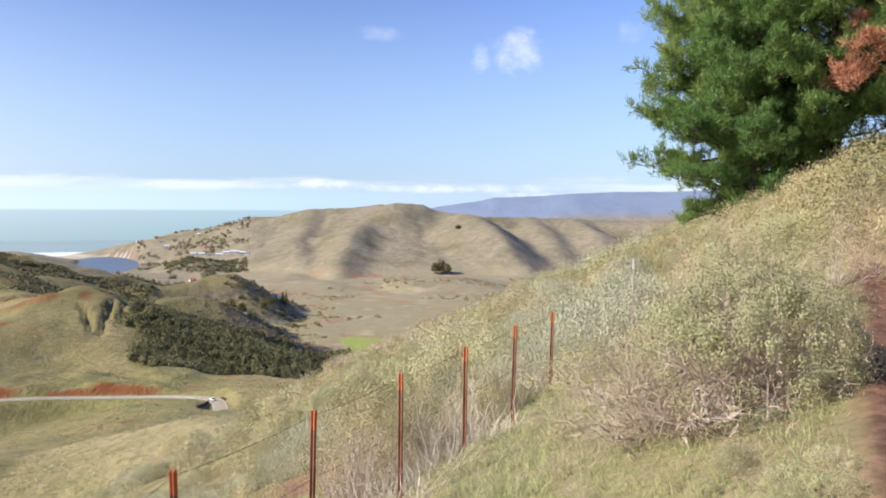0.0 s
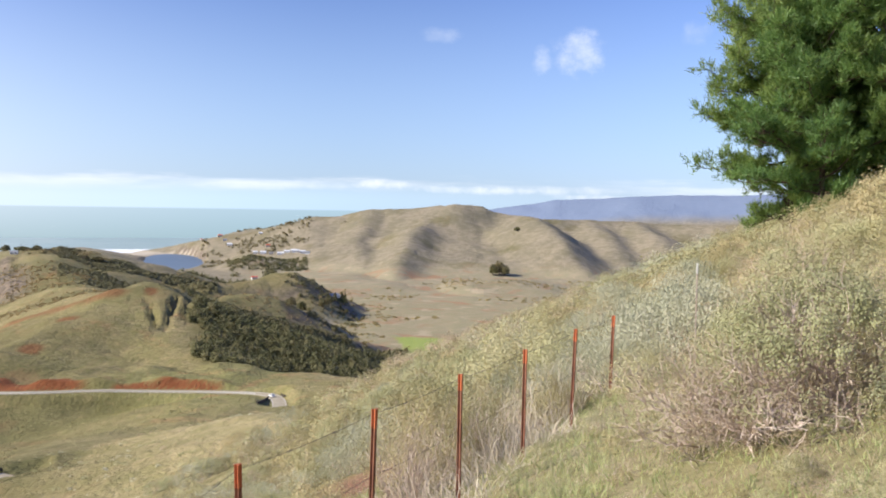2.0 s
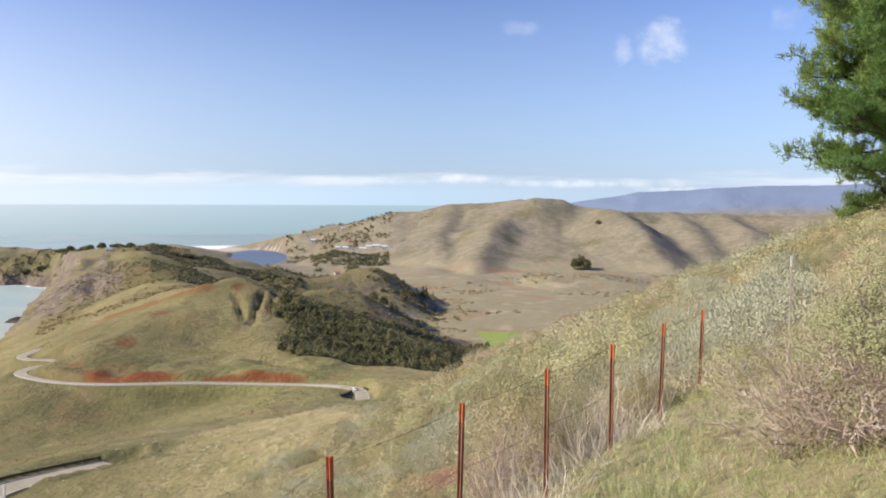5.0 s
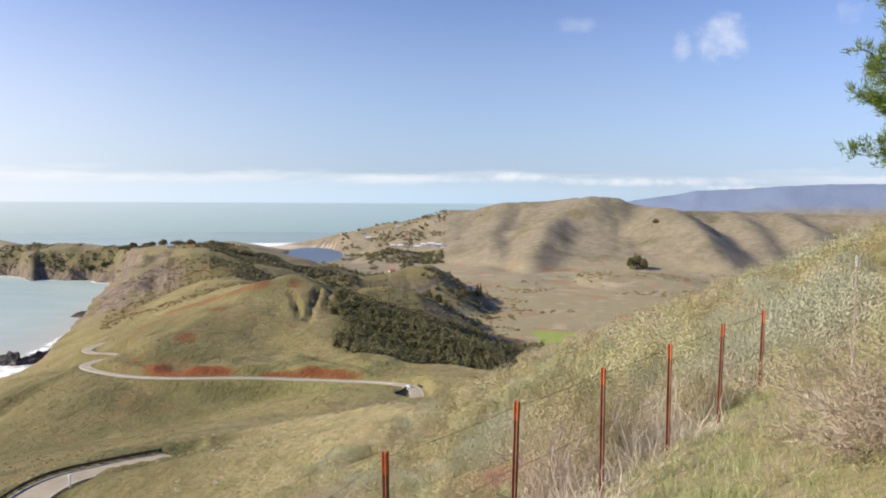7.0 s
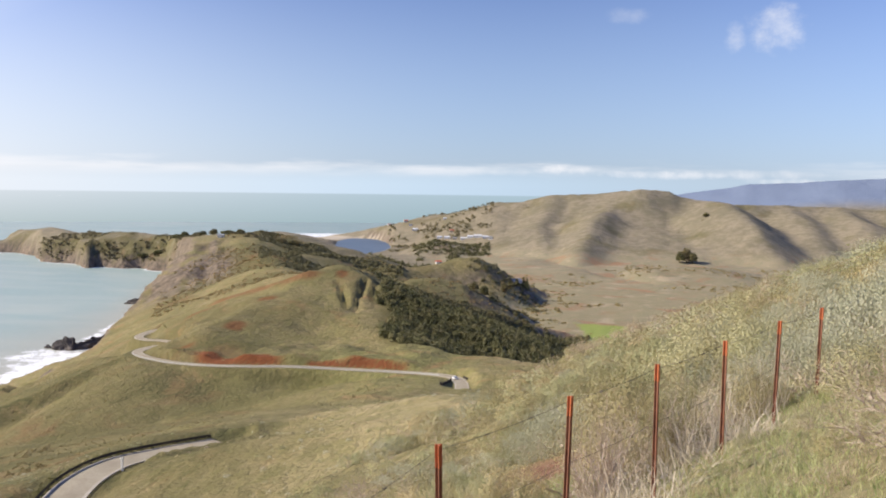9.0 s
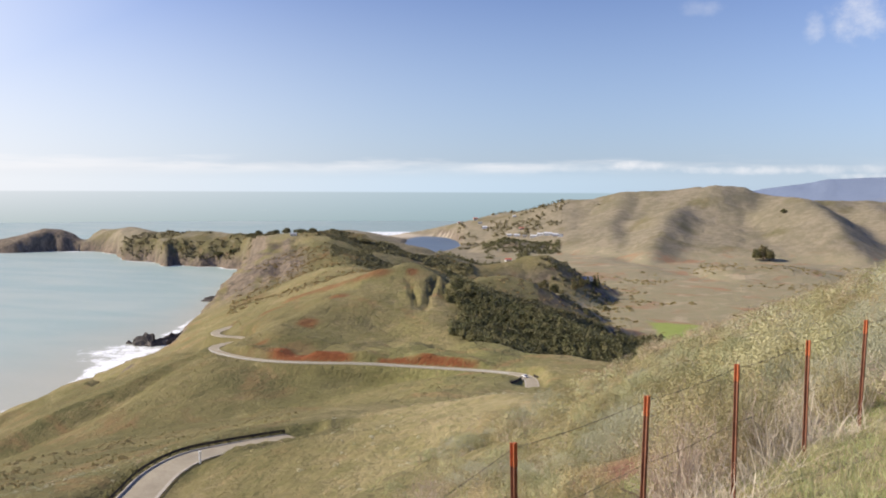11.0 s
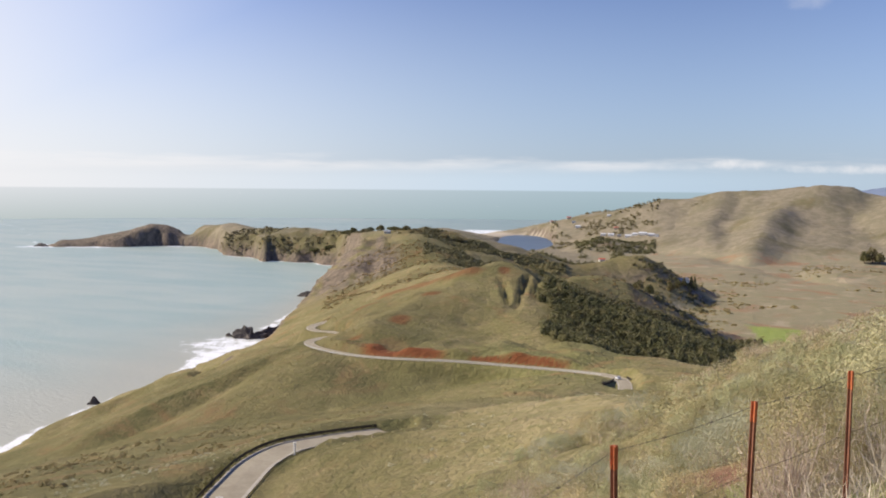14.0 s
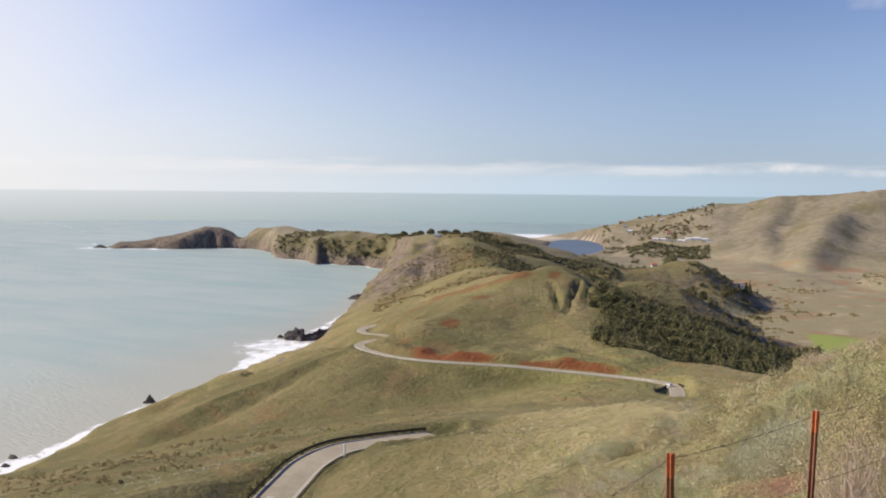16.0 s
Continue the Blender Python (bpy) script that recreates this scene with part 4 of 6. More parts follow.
upper_road = build_road("road_1", ROAD_LINES["upper"], "pale grey two-lane road winding round the hill with gravel verges", 2.7)
lower_road = build_road("road_2", ROAD_LINES["lower"], "grey asphalt road curving below the lookout", 3.0)


# ---------------------------------------------------------------- fence
RUST = speckled("rusted_steel", (0.14, 0.058, 0.036), (0.27, 0.115, 0.068), 9.0, 0.85, 0.4, 0.004)
ORANGE = speckled("flaking_orange_paint", (0.38, 0.095, 0.04), (0.52, 0.16, 0.065), 14.0, 0.6, 0.4, 0.003, c=(0.16, 0.06, 0.035))
WIRE = speckled("dull_wire", (0.10, 0.085, 0.075), (0.20, 0.17, 0.15), 20.0, 0.6, metal=0.5)


def height_at(x, y):
    return float(ground_height(np.array([x]), np.array([y]))[0][0])


def tee_profile(w, t):
    return [(-w / 2, 0), (w / 2, 0), (w / 2, t), (t / 2, t), (t / 2, w * 0.85), (-t / 2, w * 0.85), (-t / 2, t), (-w / 2, t)]


def tee_bar(z0, z1, w, t):
    bm = bmesh.new()
    rings = []
    for z in (z0, z1):
        rings.append([bm.verts.new((x, -y, z)) for x, y in tee_profile(w, t)])
    k = len(rings[0])
    for i in range(k):
        bm.faces.new((rings[0][i], rings[0][(i + 1) % k], rings[1][(i + 1) % k], rings[1][i]))
    bm.faces.new(rings[1])
    bm.faces.new(rings[0][::-1])
    bm.normal_update()
    return bm


POST_HEIGHT = 1.27


def fence_post():
    post = tagged(new("fence_post"), "rusty steel tee post with an orange painted top", "fence post", "posts of the wire fence")
    part("shaft", tee_bar(-0.4, POST_HEIGHT - 0.17, 0.05, 0.010), RUST, post, "dark rusted shaft")
    part("painted_top", tee_bar(POST_HEIGHT - 0.17, POST_HEIGHT, 0.053, 0.012), ORANGE, post, "flaking orange top")
    for i in range(11):
        bm = bmesh.new()
        bmesh.ops.create_cube(bm, size=1.0, matrix=Matrix.Translation((0, 0.006, 0.18 + i * 0.085)) @ Matrix.Diagonal((0.012, 0.012, 0.022, 1)))
        part("stud", bm, RUST, post)
    return post


first_post = fence_post()
fence_tops = []
for i in range(-2, 6):
    x, y = FENCE_FROM[0] + i * FENCE_STEP[0], FENCE_FROM[1] + i * FENCE_STEP[1]
    foot = EYE - 3.09 + 0.065 * max(i - 1, 0) + 0.38 * min(i, 0) + {1: 0.06, 2: 0.03, 5: -0.05}.get(i, 0.0)
    m = pose(x, y, foot, random.uniform(-2, 2), random.uniform(-2.5, 1.5), 25 + random.uniform(-12, 12))
    post = first_post if i == -2 else copy_thing(first_post, m)
    if i == -2:
        post.matrix_world = m
    fence_tops.append(m @ Vector((0, 0.02, POST_HEIGHT - 0.05)))


def wire_run(offset):
    """One strand of wire, sagging a little from post to post."""
    pts = []
    for a, b in zip(fence_tops, fence_tops[1:]):
        for t in np.linspace(0, 1, 6, endpoint=False):
            p = a.lerp(b, float(t))
            pts.append((p.x, p.y, p.z + offset - 0.10 * t * (1 - t)))
    pts.append(tuple(fence_tops[-1] + Vector((0, 0, offset))))
    line = np.array(pts)
    rad = 0.0022
    return line, sweep(line, [(rad, 0), (0, rad), (-rad, 0), (0, -rad)], "wire", WIRE)


wire_fence = tagged(new("fence_wire"), "thin rusty barbed wire strung along the steel posts", "fence wire")
for offset in (0.0, -0.55):
    line, me = wire_run(offset)
    strand = part("strand", me, None, wire_fence)
    if offset == 0.0:
        for p in line[::2]:
            bm = bmesh.new()
            for turn in (0, 90):
                bmesh.ops.create_cube(bm, size=1.0, matrix=Matrix.Translation(p) @ pose(0, 0, 0, 30, turn, 45) @ Matrix.Diagonal((0.004, 0.004, 0.035, 1)))
            part("barb", bm, WIRE, strand)


# ---------------------------------------------------------------- plants: builders
rng = np.random.default_rng(7)


def rhombi(centres, ways, sides, length, width, corners=4):
    """Leaf blades: flat pieces with four corners, or three for the smallest."""
    centres, ways, sides = map(np.asarray, (centres, ways, sides))
    length, width = np.broadcast_to(length, len(centres))[:, None], np.broadcast_to(width, len(centres))[:, None]
    if corners == 3:
        v = np.stack([centres - ways * length * 0.4 - sides * width * 0.7, centres - ways * length * 0.4 + sides * width * 0.7, centres + ways * length * 0.6], axis=1).reshape(-1, 3)
        return v, np.arange(len(v)).reshape(-1, 3)
    v = np.stack([centres - ways * length / 2, centres + sides * width / 2, centres + ways * length / 2, centres - sides * width / 2], axis=1).reshape(-1, 3)
    f = np.arange(len(v)).reshape(-1, 4)
    return v, f


def unit(v):
    return v / (np.linalg.norm(v, axis=-1, keepdims=True) + 1e-9)


def random_ways(count, up=0.0):
    v = rng.normal(size=(count, 3))
    v[:, 2] += up
    return unit(v)


def cross_ways(ways):
    return unit(np.cross(ways, rng.normal(size=ways.shape)))


def tubes(paths, sides=4):
    """Tapered stems: each a list of places with a start and an end radius."""
    verts, faces, base = [], [], 0
    for pts, r0, r1 in paths:
        pts = np.asarray(pts, dtype=float)
        way = unit(np.gradient(pts, axis=0))
        a = unit(np.cross(way, np.array([0.31, 0.17, 0.93]) + 0 * way))
        b = np.cross(way, a)
        rad = np.linspace(r0, r1, len(pts))[:, None]
        for k in range(sides):
            t = 2 * math.pi * k / sides
            verts.append(pts + (a * math.cos(t) + b * math.sin(t)) * rad)
        n = len(pts)
        for k in range(sides):
            m = (k + 1) % sides
            i = np.arange(n - 1)
            faces.append(np.stack([base + k * n + i, base + m * n + i, base + m * n + i + 1, base + k * n + i + 1], axis=1))
        base += sides * n
    return np.concatenate(verts), np.concatenate(faces)


def bent(start, way, length, pieces=4, wander=0.25, lift=0.0):
    """A crooked line of growth."""
    pts, way = [np.asarray(start, dtype=float)], unit(np.asarray(way, dtype=float))
    for _ in range(pieces):
        way = unit(way + rng.normal(size=3) * wander + np.array([0, 0, lift]))
        pts.append(pts[-1] + way * length / pieces)
    return pts


COYOTE = leafy("yellow_green_leaves", ((0.355, 0.345, 0.165), (0.46, 0.44, 0.235), (0.585, 0.55, 0.35)), 0.6, 0.28, 0.30, 0.08)
SAGE = leafy("grey_green_leaves", ((0.355, 0.355, 0.235), (0.46, 0.455, 0.315), (0.58, 0.565, 0.41)), 0.8, 0.22, 0.3, 0.06)
OLIVE = leafy("dull_olive_leaves", ((0.33, 0.28, 0.135), (0.435, 0.37, 0.185), (0.555, 0.475, 0.27)), 0.7, 0.22, 0.36, 0.1)
STRAW = leafy("straw_blades", ((0.38, 0.30, 0.185), (0.50, 0.40, 0.265), (0.63, 0.53, 0.37)), 0.8, 0.35, 0.15, 0.25)
BLEACHED = leafy("bleached_straw", ((0.52, 0.42, 0.31), (0.66, 0.55, 0.42), (0.78, 0.68, 0.54)), 0.8, 0.3, 0.1)
GRASS = leafy("green_blades", ((0.27, 0.32, 0.12), (0.40, 0.43, 0.18), (0.58, 0.55, 0.31)), 0.6, 0.4, 0.1, 0.2)
FRESH = leafy("fresh_green_blades", ((0.22, 0.30, 0.09), (0.32, 0.385, 0.14), (0.46, 0.47, 0.23)), 0.6, 0.4, 0.1, 0.15)
TWIG = speckled("grey_brown_twigs", (0.44, 0.34, 0.27), (0.66, 0.54, 0.45), 6.0, 0.9, random_amount=0.25)
PINE_LEAF = leafy("pine_needles", ((0.10, 0.17, 0.055), (0.19, 0.285, 0.075), (0.36, 0.43, 0.12)), 0.5, 0.4, 0.15, 0.3)
PINE_DEAD = leafy("dead_red_needles", ((0.32, 0.15, 0.075), (0.45, 0.23, 0.12), (0.54, 0.32, 0.19)), 0.8, 0.2, 0.1)
BARK = speckled("pine_bark", (0.06, 0.045, 0.035), (0.15, 0.11, 0.085), 2.0, 0.95, 0.6, 0.03)
WOOD_LEAF = leafy("dark_wood_leaves", ((0.075, 0.082, 0.03), (0.16, 0.148, 0.058), (0.34, 0.265, 0.13)), 0.7, 0.15, 0.2, 0.14)
BRUSH_LEAF = leafy("dark_brush_leaves", ((0.12, 0.108, 0.046), (0.19, 0.158, 0.070), (0.28, 0.228, 0.115)), 0.7, 0.1, 0.2, 0.12)


def facing(out, spread):
    """Leaf directions lying round a crown's surface, with some disorder."""
    ways = unit(np.cross(out, rng.normal(size=out.shape)))
    sides = unit(np.cross(out, ways) + rng.normal(size=out.shape) * spread)
    return unit(ways + rng.normal(size=out.shape) * spread), sides


def dome_points(count, radius, tall, lobes=7, shell=0.55):
    """Places scattered through the lobed outer part of a shrub's crown."""
    around = random_ways(lobes * 3, 0.5)
    around = around[around[:, 2] > 0.0][:lobes]
    ways = random_ways(count * 2, 0.45)
    ways = ways[ways[:, 2] > -0.12][:count]
    lobe = np.max(ways @ around.T, axis=1) if len(around) else np.ones(len(ways))
    reach = (0.66 + 0.42 * smooth(lobe, 0.6, 1.0)) * (shell + (1 - shell) * rng.random(len(ways)) ** 0.6) * rng.uniform(0.92, 1.08, len(ways))
    pts = ways * reach[:, None] * np.array([radius, radius, tall])
    pts[:, 2] = np.maximum(pts[:, 2], 0.03) + 0.02
    return pts, ways


def sprays(count, groups, spread, radius, tall):
    """Places in leafy sprays set over a shrub's crown, with gaps between them."""
    heart, way = dome_points(groups, radius, tall, 9, 0.74)
    pick = rng.integers(0, len(heart), count)
    pts = heart[pick] + rng.normal(size=(count, 3)) * spread * rng.uniform(0.6, 1.4, (len(heart), 1))[pick]
    pts[:, 2] = np.maximum(pts[:, 2], 0.02)
    return pts, unit(way[pick] + unit(pts - heart[pick]) * 0.9)


def shrub_meshes(kind, radius, tall, leaves, grow=1.0, twigs=0):
    """Stems and leaves of one shrub."""
    stems = []
    dry = kind == "dry"
    trunks = (46 if dry else 22) if grow < 1.1 else (24 if dry else 8)
    for _ in range(trunks):
        out = random_ways(1, 0.9)[0]
        out[2] = abs(out[2]) + 0.15
        stems.append((bent((rng.normal() * 0.06, rng.normal() * 0.06, -0.05), out * np.array([radius, radius, tall]), rng.uniform(0.7, 1.02) * (radius + tall) / 2, 5, 0.24), 0.012, 0.003))
    for _ in range((twigs or (170 if dry else 70)) if grow < 1.1 else (60 if dry else 10)):
        trunk = stems[rng.integers(0, trunks)][0]
        start = np.asarray(trunk[rng.integers(2, 6)])
        stems.append((bent(start, random_ways(1, 0.7)[0] + unit(start), rng.uniform(0.12, 0.34) * radius, 3, 0.35), 0.0045, 0.0016))
    sv, sf = tubes(stems, 3)
    wood = fast_mesh("wood", sv, sf, TWIG)
    pts, out = dome_points(leaves, radius, tall, 9, 0.62) if dry else sprays(leaves, 240 if leaves > 9900 else 130, 0.062 if leaves > 9900 else 0.08, radius, tall)
    if kind == "sage":
        ways = unit(out * 0.6 + rng.normal(size=out.shape) * 0.35 + np.array([0, 0, 0.9]))
        v, f = rhombi(pts, ways, cross_ways(ways), grow * rng.uniform(0.028, 0.055, len(pts)), grow * rng.uniform(0.010, 0.017, len(pts)), 3)
        mat = SAGE
    elif dry:
        ways = unit(out + rng.normal(size=out.shape) * 0.6)
        v, f = rhombi(pts, ways, cross_ways(ways), grow * rng.uniform(0.03, 0.09, len(pts)), grow * rng.uniform(0.004, 0.012, len(pts)), 3)
        mat = STRAW
    else:
        ways, sides = facing(out, 0.24)
        v, f = rhombi(pts, ways, sides, grow * rng.uniform(0.022, 0.042, len(pts)), grow * rng.uniform(0.014, 0.024, len(pts)), 3)
        mat = COYOTE if kind == "coyote" else OLIVE
    return wood, fast_mesh("foliage", v, f, mat)


def shrub(meshes, name, label, where, turn, size, tall):
    ob = tagged(new(name), label, "shrub", "shrubs on the slope")
    ob.matrix_world = pose(*where, 0, 0, turn) @ Matrix.Diagonal((size, size, tall, 1))
    part("wood", meshes[0], None, ob)
    part("foliage", meshes[1], None, ob)
    return ob


def slope_place(az, d, sink=0.04):
    p = bearing(az, d)
    return (p.x, p.y, height_at(p.x, p.y) - sink)


SIZES = {"coyote": 9500, "sage": 8000, "dry": 2200, "olive": 9000}
KINDS = {k: [shrub_meshes(k, 1.0, 1.0, c, 0.74) for _ in range(2)] for k, c in SIZES.items()}
FAR_KINDS = {k: [shrub_meshes(k, 1.0, 1.0, int(c / 2.4), 1.15) for _ in range(2)] for k, c in SIZES.items()}
NAMES = {
    "coyote": ("green_shrub", "dense yellow-green brush with small leaves on the grassy slope"),
    "sage": ("sage_shrub", "soft grey-green sagebrush on the grassy slope"),
    "dry": ("dry_shrub", "dead tan shrub of bare tangled twigs on the slope"),
    "olive": ("olive_shrub", "low dull olive shrub with fine leaves on the slope"),
}


def plant(kind, az, d, size, tall, label=""):
    meshes = (KINDS if d < 15 else FAR_KINDS)[kind][int(rng.integers(0, 2))]
    return shrub(meshes, NAMES[kind][0], label or NAMES[kind][1], slope_place(az, d), rng.uniform(0, 360), size, tall)


# the large bush beside the path: a green half and a dead, tangled half
big = shrub_meshes("coyote", 1.0, 1.0, 34000, 0.62, 520)
dead = shrub_meshes("dry", 1.0, 1.0, 5200, 0.8, 1000)
BUSH = "big rounded bush of yellow-green leaves beside the dirt path"
shrub(big, "big_bush", BUSH, slope_place(-20.3, 7.9), 40, 0.95, 1.12)
shrub(dead, "dead_bush", "tangled dead tan bush leaning against the green bush", slope_place(-13.9, 7.9), 10, 0.9, 0.86)
shrub(dead, "dead_bush", "tangled dead tan bush leaning against the green bush", slope_place(-16.4, 7.45), 200, 0.8, 0.72)
shrub(dead, "dead_bush", "tangled dead tan bush grown through the green bush", slope_place(-20.0, 7.75), 70, 0.98, 1.06)
shrub(big, "big_bush", BUSH, slope_place(-16.9, 8.5), 290, 0.72, 1.02)
shrub(big, "big_bush", BUSH, slope_place(-23.4, 7.7), 160, 0.42, 0.74)
# the grey-green clumps by the fence
plant("sage", -6.9, 14.4, 1.0, 1.0)
plant("sage", -8.8, 15.5, 1.1, 1.05)
plant("sage", -11.0, 15.8, 1.2, 1.0)
for az, d, size in ((10.7, 17.3, 0.50), (9.7, 17.2, 0.62), (8.6, 17.1, 0.68), (7.6, 17.0, 0.60), (9.2, 18.0, 0.66), (7.0, 17.6, 0.5)):
    plant("sage", az, d, size, size * 1.35, "thick silvery sagebrush above a patch of bare soil")

def bare(x, y):
    """The patch of bare soil below the silvery clump."""
    return math.hypot((x + 2.4) * 0.75, y - 15.1) < 1.5


taken = [(-19.3, 8.05, 1.4), (-14.6, 7.9, 1.2), (-17, 7.35, 1.0), (-22.8, 7.6, 1.0)]


def kind_at(x, y):
    """Which shrub grows where: broad drifts of each kind."""
    v = float(fractal(np.array([x]), np.array([y]), 9.0, 3, 123)[0]) + rng.normal() * 0.16
    return "dry" if v < -0.20 else "olive" if v < -0.03 else "coyote" if v < 0.27 else "sage"


def open_ground(q):
    """The mown strip between the fence and the bush, and the path, stay clear."""
    return (-0.3 < q < 2.6) or (PATH_Q - 0.8 < q < PATH_Q + 0.8)


# brush crowding the downhill side of the fence
for i in range(76):
    s, q = rng.uniform(1.0, 24), -0.75 - 5.6 * rng.random() ** 1.2
    x = FENCE_FROM[0] + s * 0.42 + q * 0.907
    y = FENCE_FROM[1] + s * 0.907 - q * 0.42
    az, d = math.degrees(math.atan2(-x, y)), math.hypot(x, y)
    if bare(x, y) or (4.5 < az < 11.5 and d < 19):
        continue
    size = rng.uniform(0.45, 0.8)
    kind = ("coyote", "olive", "olive", "dry", "dry")[int(rng.integers(0, 5))] if s < 9 else ("sage", "sage", "coyote", "olive")[int(rng.integers(0, 4))]
    plant(kind, az, d, size, size * rng.uniform(1.0, 1.5))

# taller clumps of brush behind the posts
for i in range(34):
    s, q = rng.uniform(3.6, 11.5), rng.uniform(-3.4, -0.75)
    x = FENCE_FROM[0] + s * 0.42 + q * 0.907
    y = FENCE_FROM[1] + s * 0.907 - q * 0.42
    az, d = math.degrees(math.atan2(-x, y)), math.hypot(x, y)
    if bare(x, y) or (az > 6.5 and d > 11):
        continue
    size = rng.uniform(0.5, 0.8)
    plant(("olive", "dry", "coyote", "olive", "dry")[i % 5], az, d, size, size * rng.uniform(1.25, 1.75))
for kind, az, d, size, tall in (("coyote", 3.2, 17.2, 0.75, 1.0), ("coyote", 0.6, 18.6, 0.9, 1.25), ("olive", -0.8, 17.0, 0.8, 1.1), ("coyote", -1.6, 20.5, 1.1, 1.3), ("coyote", 12.2, 10.6, 0.5, 0.55), ("coyote", 14.0, 10.9, 0.55, 0.6), ("coyote", 15.8, 11.1, 0.5, 0.5), ("olive", 10.6, 10.9, 0.45, 0.5), ("coyote", 17.4, 11.6, 0.5, 0.5), ("coyote", 14.2, 12.4, 0.7, 0.62), ("olive", 16.5, 12.9, 0.6, 0.55), ("coyote", 12.4, 11.6, 0.6, 0.5), ("coyote", 18.6, 13.6, 0.65, 0.5),
                                 ("coyote", 2.0, 21.5, 0.9, 1.1), ("olive", 5.0, 22.5, 0.8, 0.9), ("coyote", -3.4, 19.0, 0.9, 1.1), ("coyote", 4.4, 27.0, 1.1, 1.1), ("coyote", 7.5, 25.5, 0.9, 0.8)):
    plant(kind, az, d, size, tall)

count = 0
while count < 330:
    az, d = rng.uniform(-30, 12), 9.0 + 23 * math.sqrt(rng.random())
    p = bearing(az, d)
    _, q, s = hillside(np.array([p.x]), np.array([p.y]))
    if bare(p.x, p.y) or (5.0 < az < 12.5 and d < 19.5):
        continue
    if (open_ground(q[0]) and d < 13) or any(math.hypot((az - a) * d / 57.3, d - b) < c for a, b, c in taken):
        continue
    if q[0] < -4 and rng.random() < 0.45:
        continue
    size = rng.uniform(0.35, 0.85) * (1.0 if q[0] > 0 else 0.8)
    plant(kind_at(p.x, p.y), az, d, size, size * rng.uniform(0.7, 1.15))
    count += 1

# low brush down the slope below the fence
for i in range(230):
    az, d = rng.uniform(-2, 27), 13.0 + 24 * rng.random() ** 0.8
    p = bearing(az, d)
    _, q, s = hillside(np.array([p.x]), np.array([p.y]))
    if q[0] > -1.2 or bare(p.x, p.y) or (6.2 < az < 11.5 and d < 19.5) or fractal(np.array([p.x]), np.array([p.y]), 8.0, 3, 77)[0] < -0.12:
        continue
    size = rng.uniform(0.3, 0.75)
    plant(("coyote", "olive", "sage", "coyote", "dry", "olive")[i % 6], az, d, size, size * rng.uniform(0.7, 1.1))

# brush over the rise above the path
for i in range(110):
    az, d = rng.uniform(-30, -9), rng.uniform(11.5, 29)
    p = bearing(az, d)
    _, q, s = hillside(np.array([p.x]), np.array([p.y]))
    if q[0] < PATH_Q + 0.9:
        continue
    size = rng.uniform(0.45, 0.9)
    plant(("dry", "coyote", "sage", "olive", "olive", "coyote")[i % 6], az, d, size, size * rng.uniform(0.8, 1.2))


# dark sage under the pines, and a dead grey shrub on the open slope
for az, d, size, tall in ((-24.2, 21.5, 1.2, 1.25), (-25.6, 20.5, 1.3, 1.4), (-27.0, 21.0, 1.4, 1.5), (-23.2, 23.0, 1.1, 1.1), (-26.2, 24.0, 1.3, 1.3)):
    plant("olive", az, d, size, tall, "tall dull green brush below the pines")
for az, d, size, tall in ((-18.0, 16.2, 1.0, 1.0), (-16.6, 16.8, 0.8, 0.8), (-19.3, 17.4, 0.9, 0.9)):
    plant("dry", az, d, size, tall, "dead grey shrub of bare crooked twigs on the open slope")
for az, d, size, tall in ((-9.4, 17.6, 0.9, 1.0), (-10.6, 17.0, 1.0, 1.05), (-8.0, 18.4, 0.9, 1.0), (-12.4, 18.2, 1.0, 1.0), (-13.6, 17.2, 0.9, 0.9), (-11.6, 19.6, 1.1, 1.1), (-9.9, 20.5, 1.1, 1.0)):
    plant("sage", az, d, size, tall)


# small weeds in the grass between fence and path
for i in range(210):
    az, d = rng.uniform(-28, 12), 4.3 + 9.5 * rng.random() ** 1.3
    p = bearing(az, d)
    _, q, s = hillside(np.array([p.x]), np.array([p.y]))
    if not 0.1 < q[0] < PATH_Q - 0.75 or any(math.hypot((az - a) * d / 57.3, d - b) < c * 0.75 for a, b, c in taken):
        continue
    size = rng.uniform(0.08, 0.22)
    weed = plant(("coyote", "olive", "coyote", "dry")[i % 4], az, max(d, 15.1), size, size * rng.uniform(0.5, 1.1), "small low weed in the grass beside the fence")
    weed.matrix_world = pose(*slope_place(az, d, 0.01), 0, 0, rng.uniform(0, 360)) @ Matrix.Diagonal((size, size, size * 0.8, 1))
    weed["category"], weed["group"] = "weed", "weeds in the grass"


# ---------------------------------------------------------------- plants past counting
def scatter(name, label, category, mat, spots, leaves, leaf, shape=0.9, up=0.35):
    """Many small plants at (x, y, z, radius, tall), joined: each a lobed cloud of leaf clumps."""
    spots = np.asarray(spots)
    n = len(spots)
    pts, out = dome_points(leaves * n, 1.0, 1.0, 6, 0.5)
    who = np.arange(len(pts)) % n
    at = spots[who, :3] + pts * spots[who][:, [3, 3, 4]]
    size = leaf * spots[who, 3]
    ways, sides = facing(unit(out + np.array([0, 0, up])), 0.38)
    v, f = rhombi(at, ways, sides, size * rng.uniform(0.6, 1.4, len(at)), size * shape * rng.uniform(0.5, 1.1, len(at)), 3)
    return tagged(new(name, fast_mesh(name, v, f, mat)), label, category, kind="stuff")


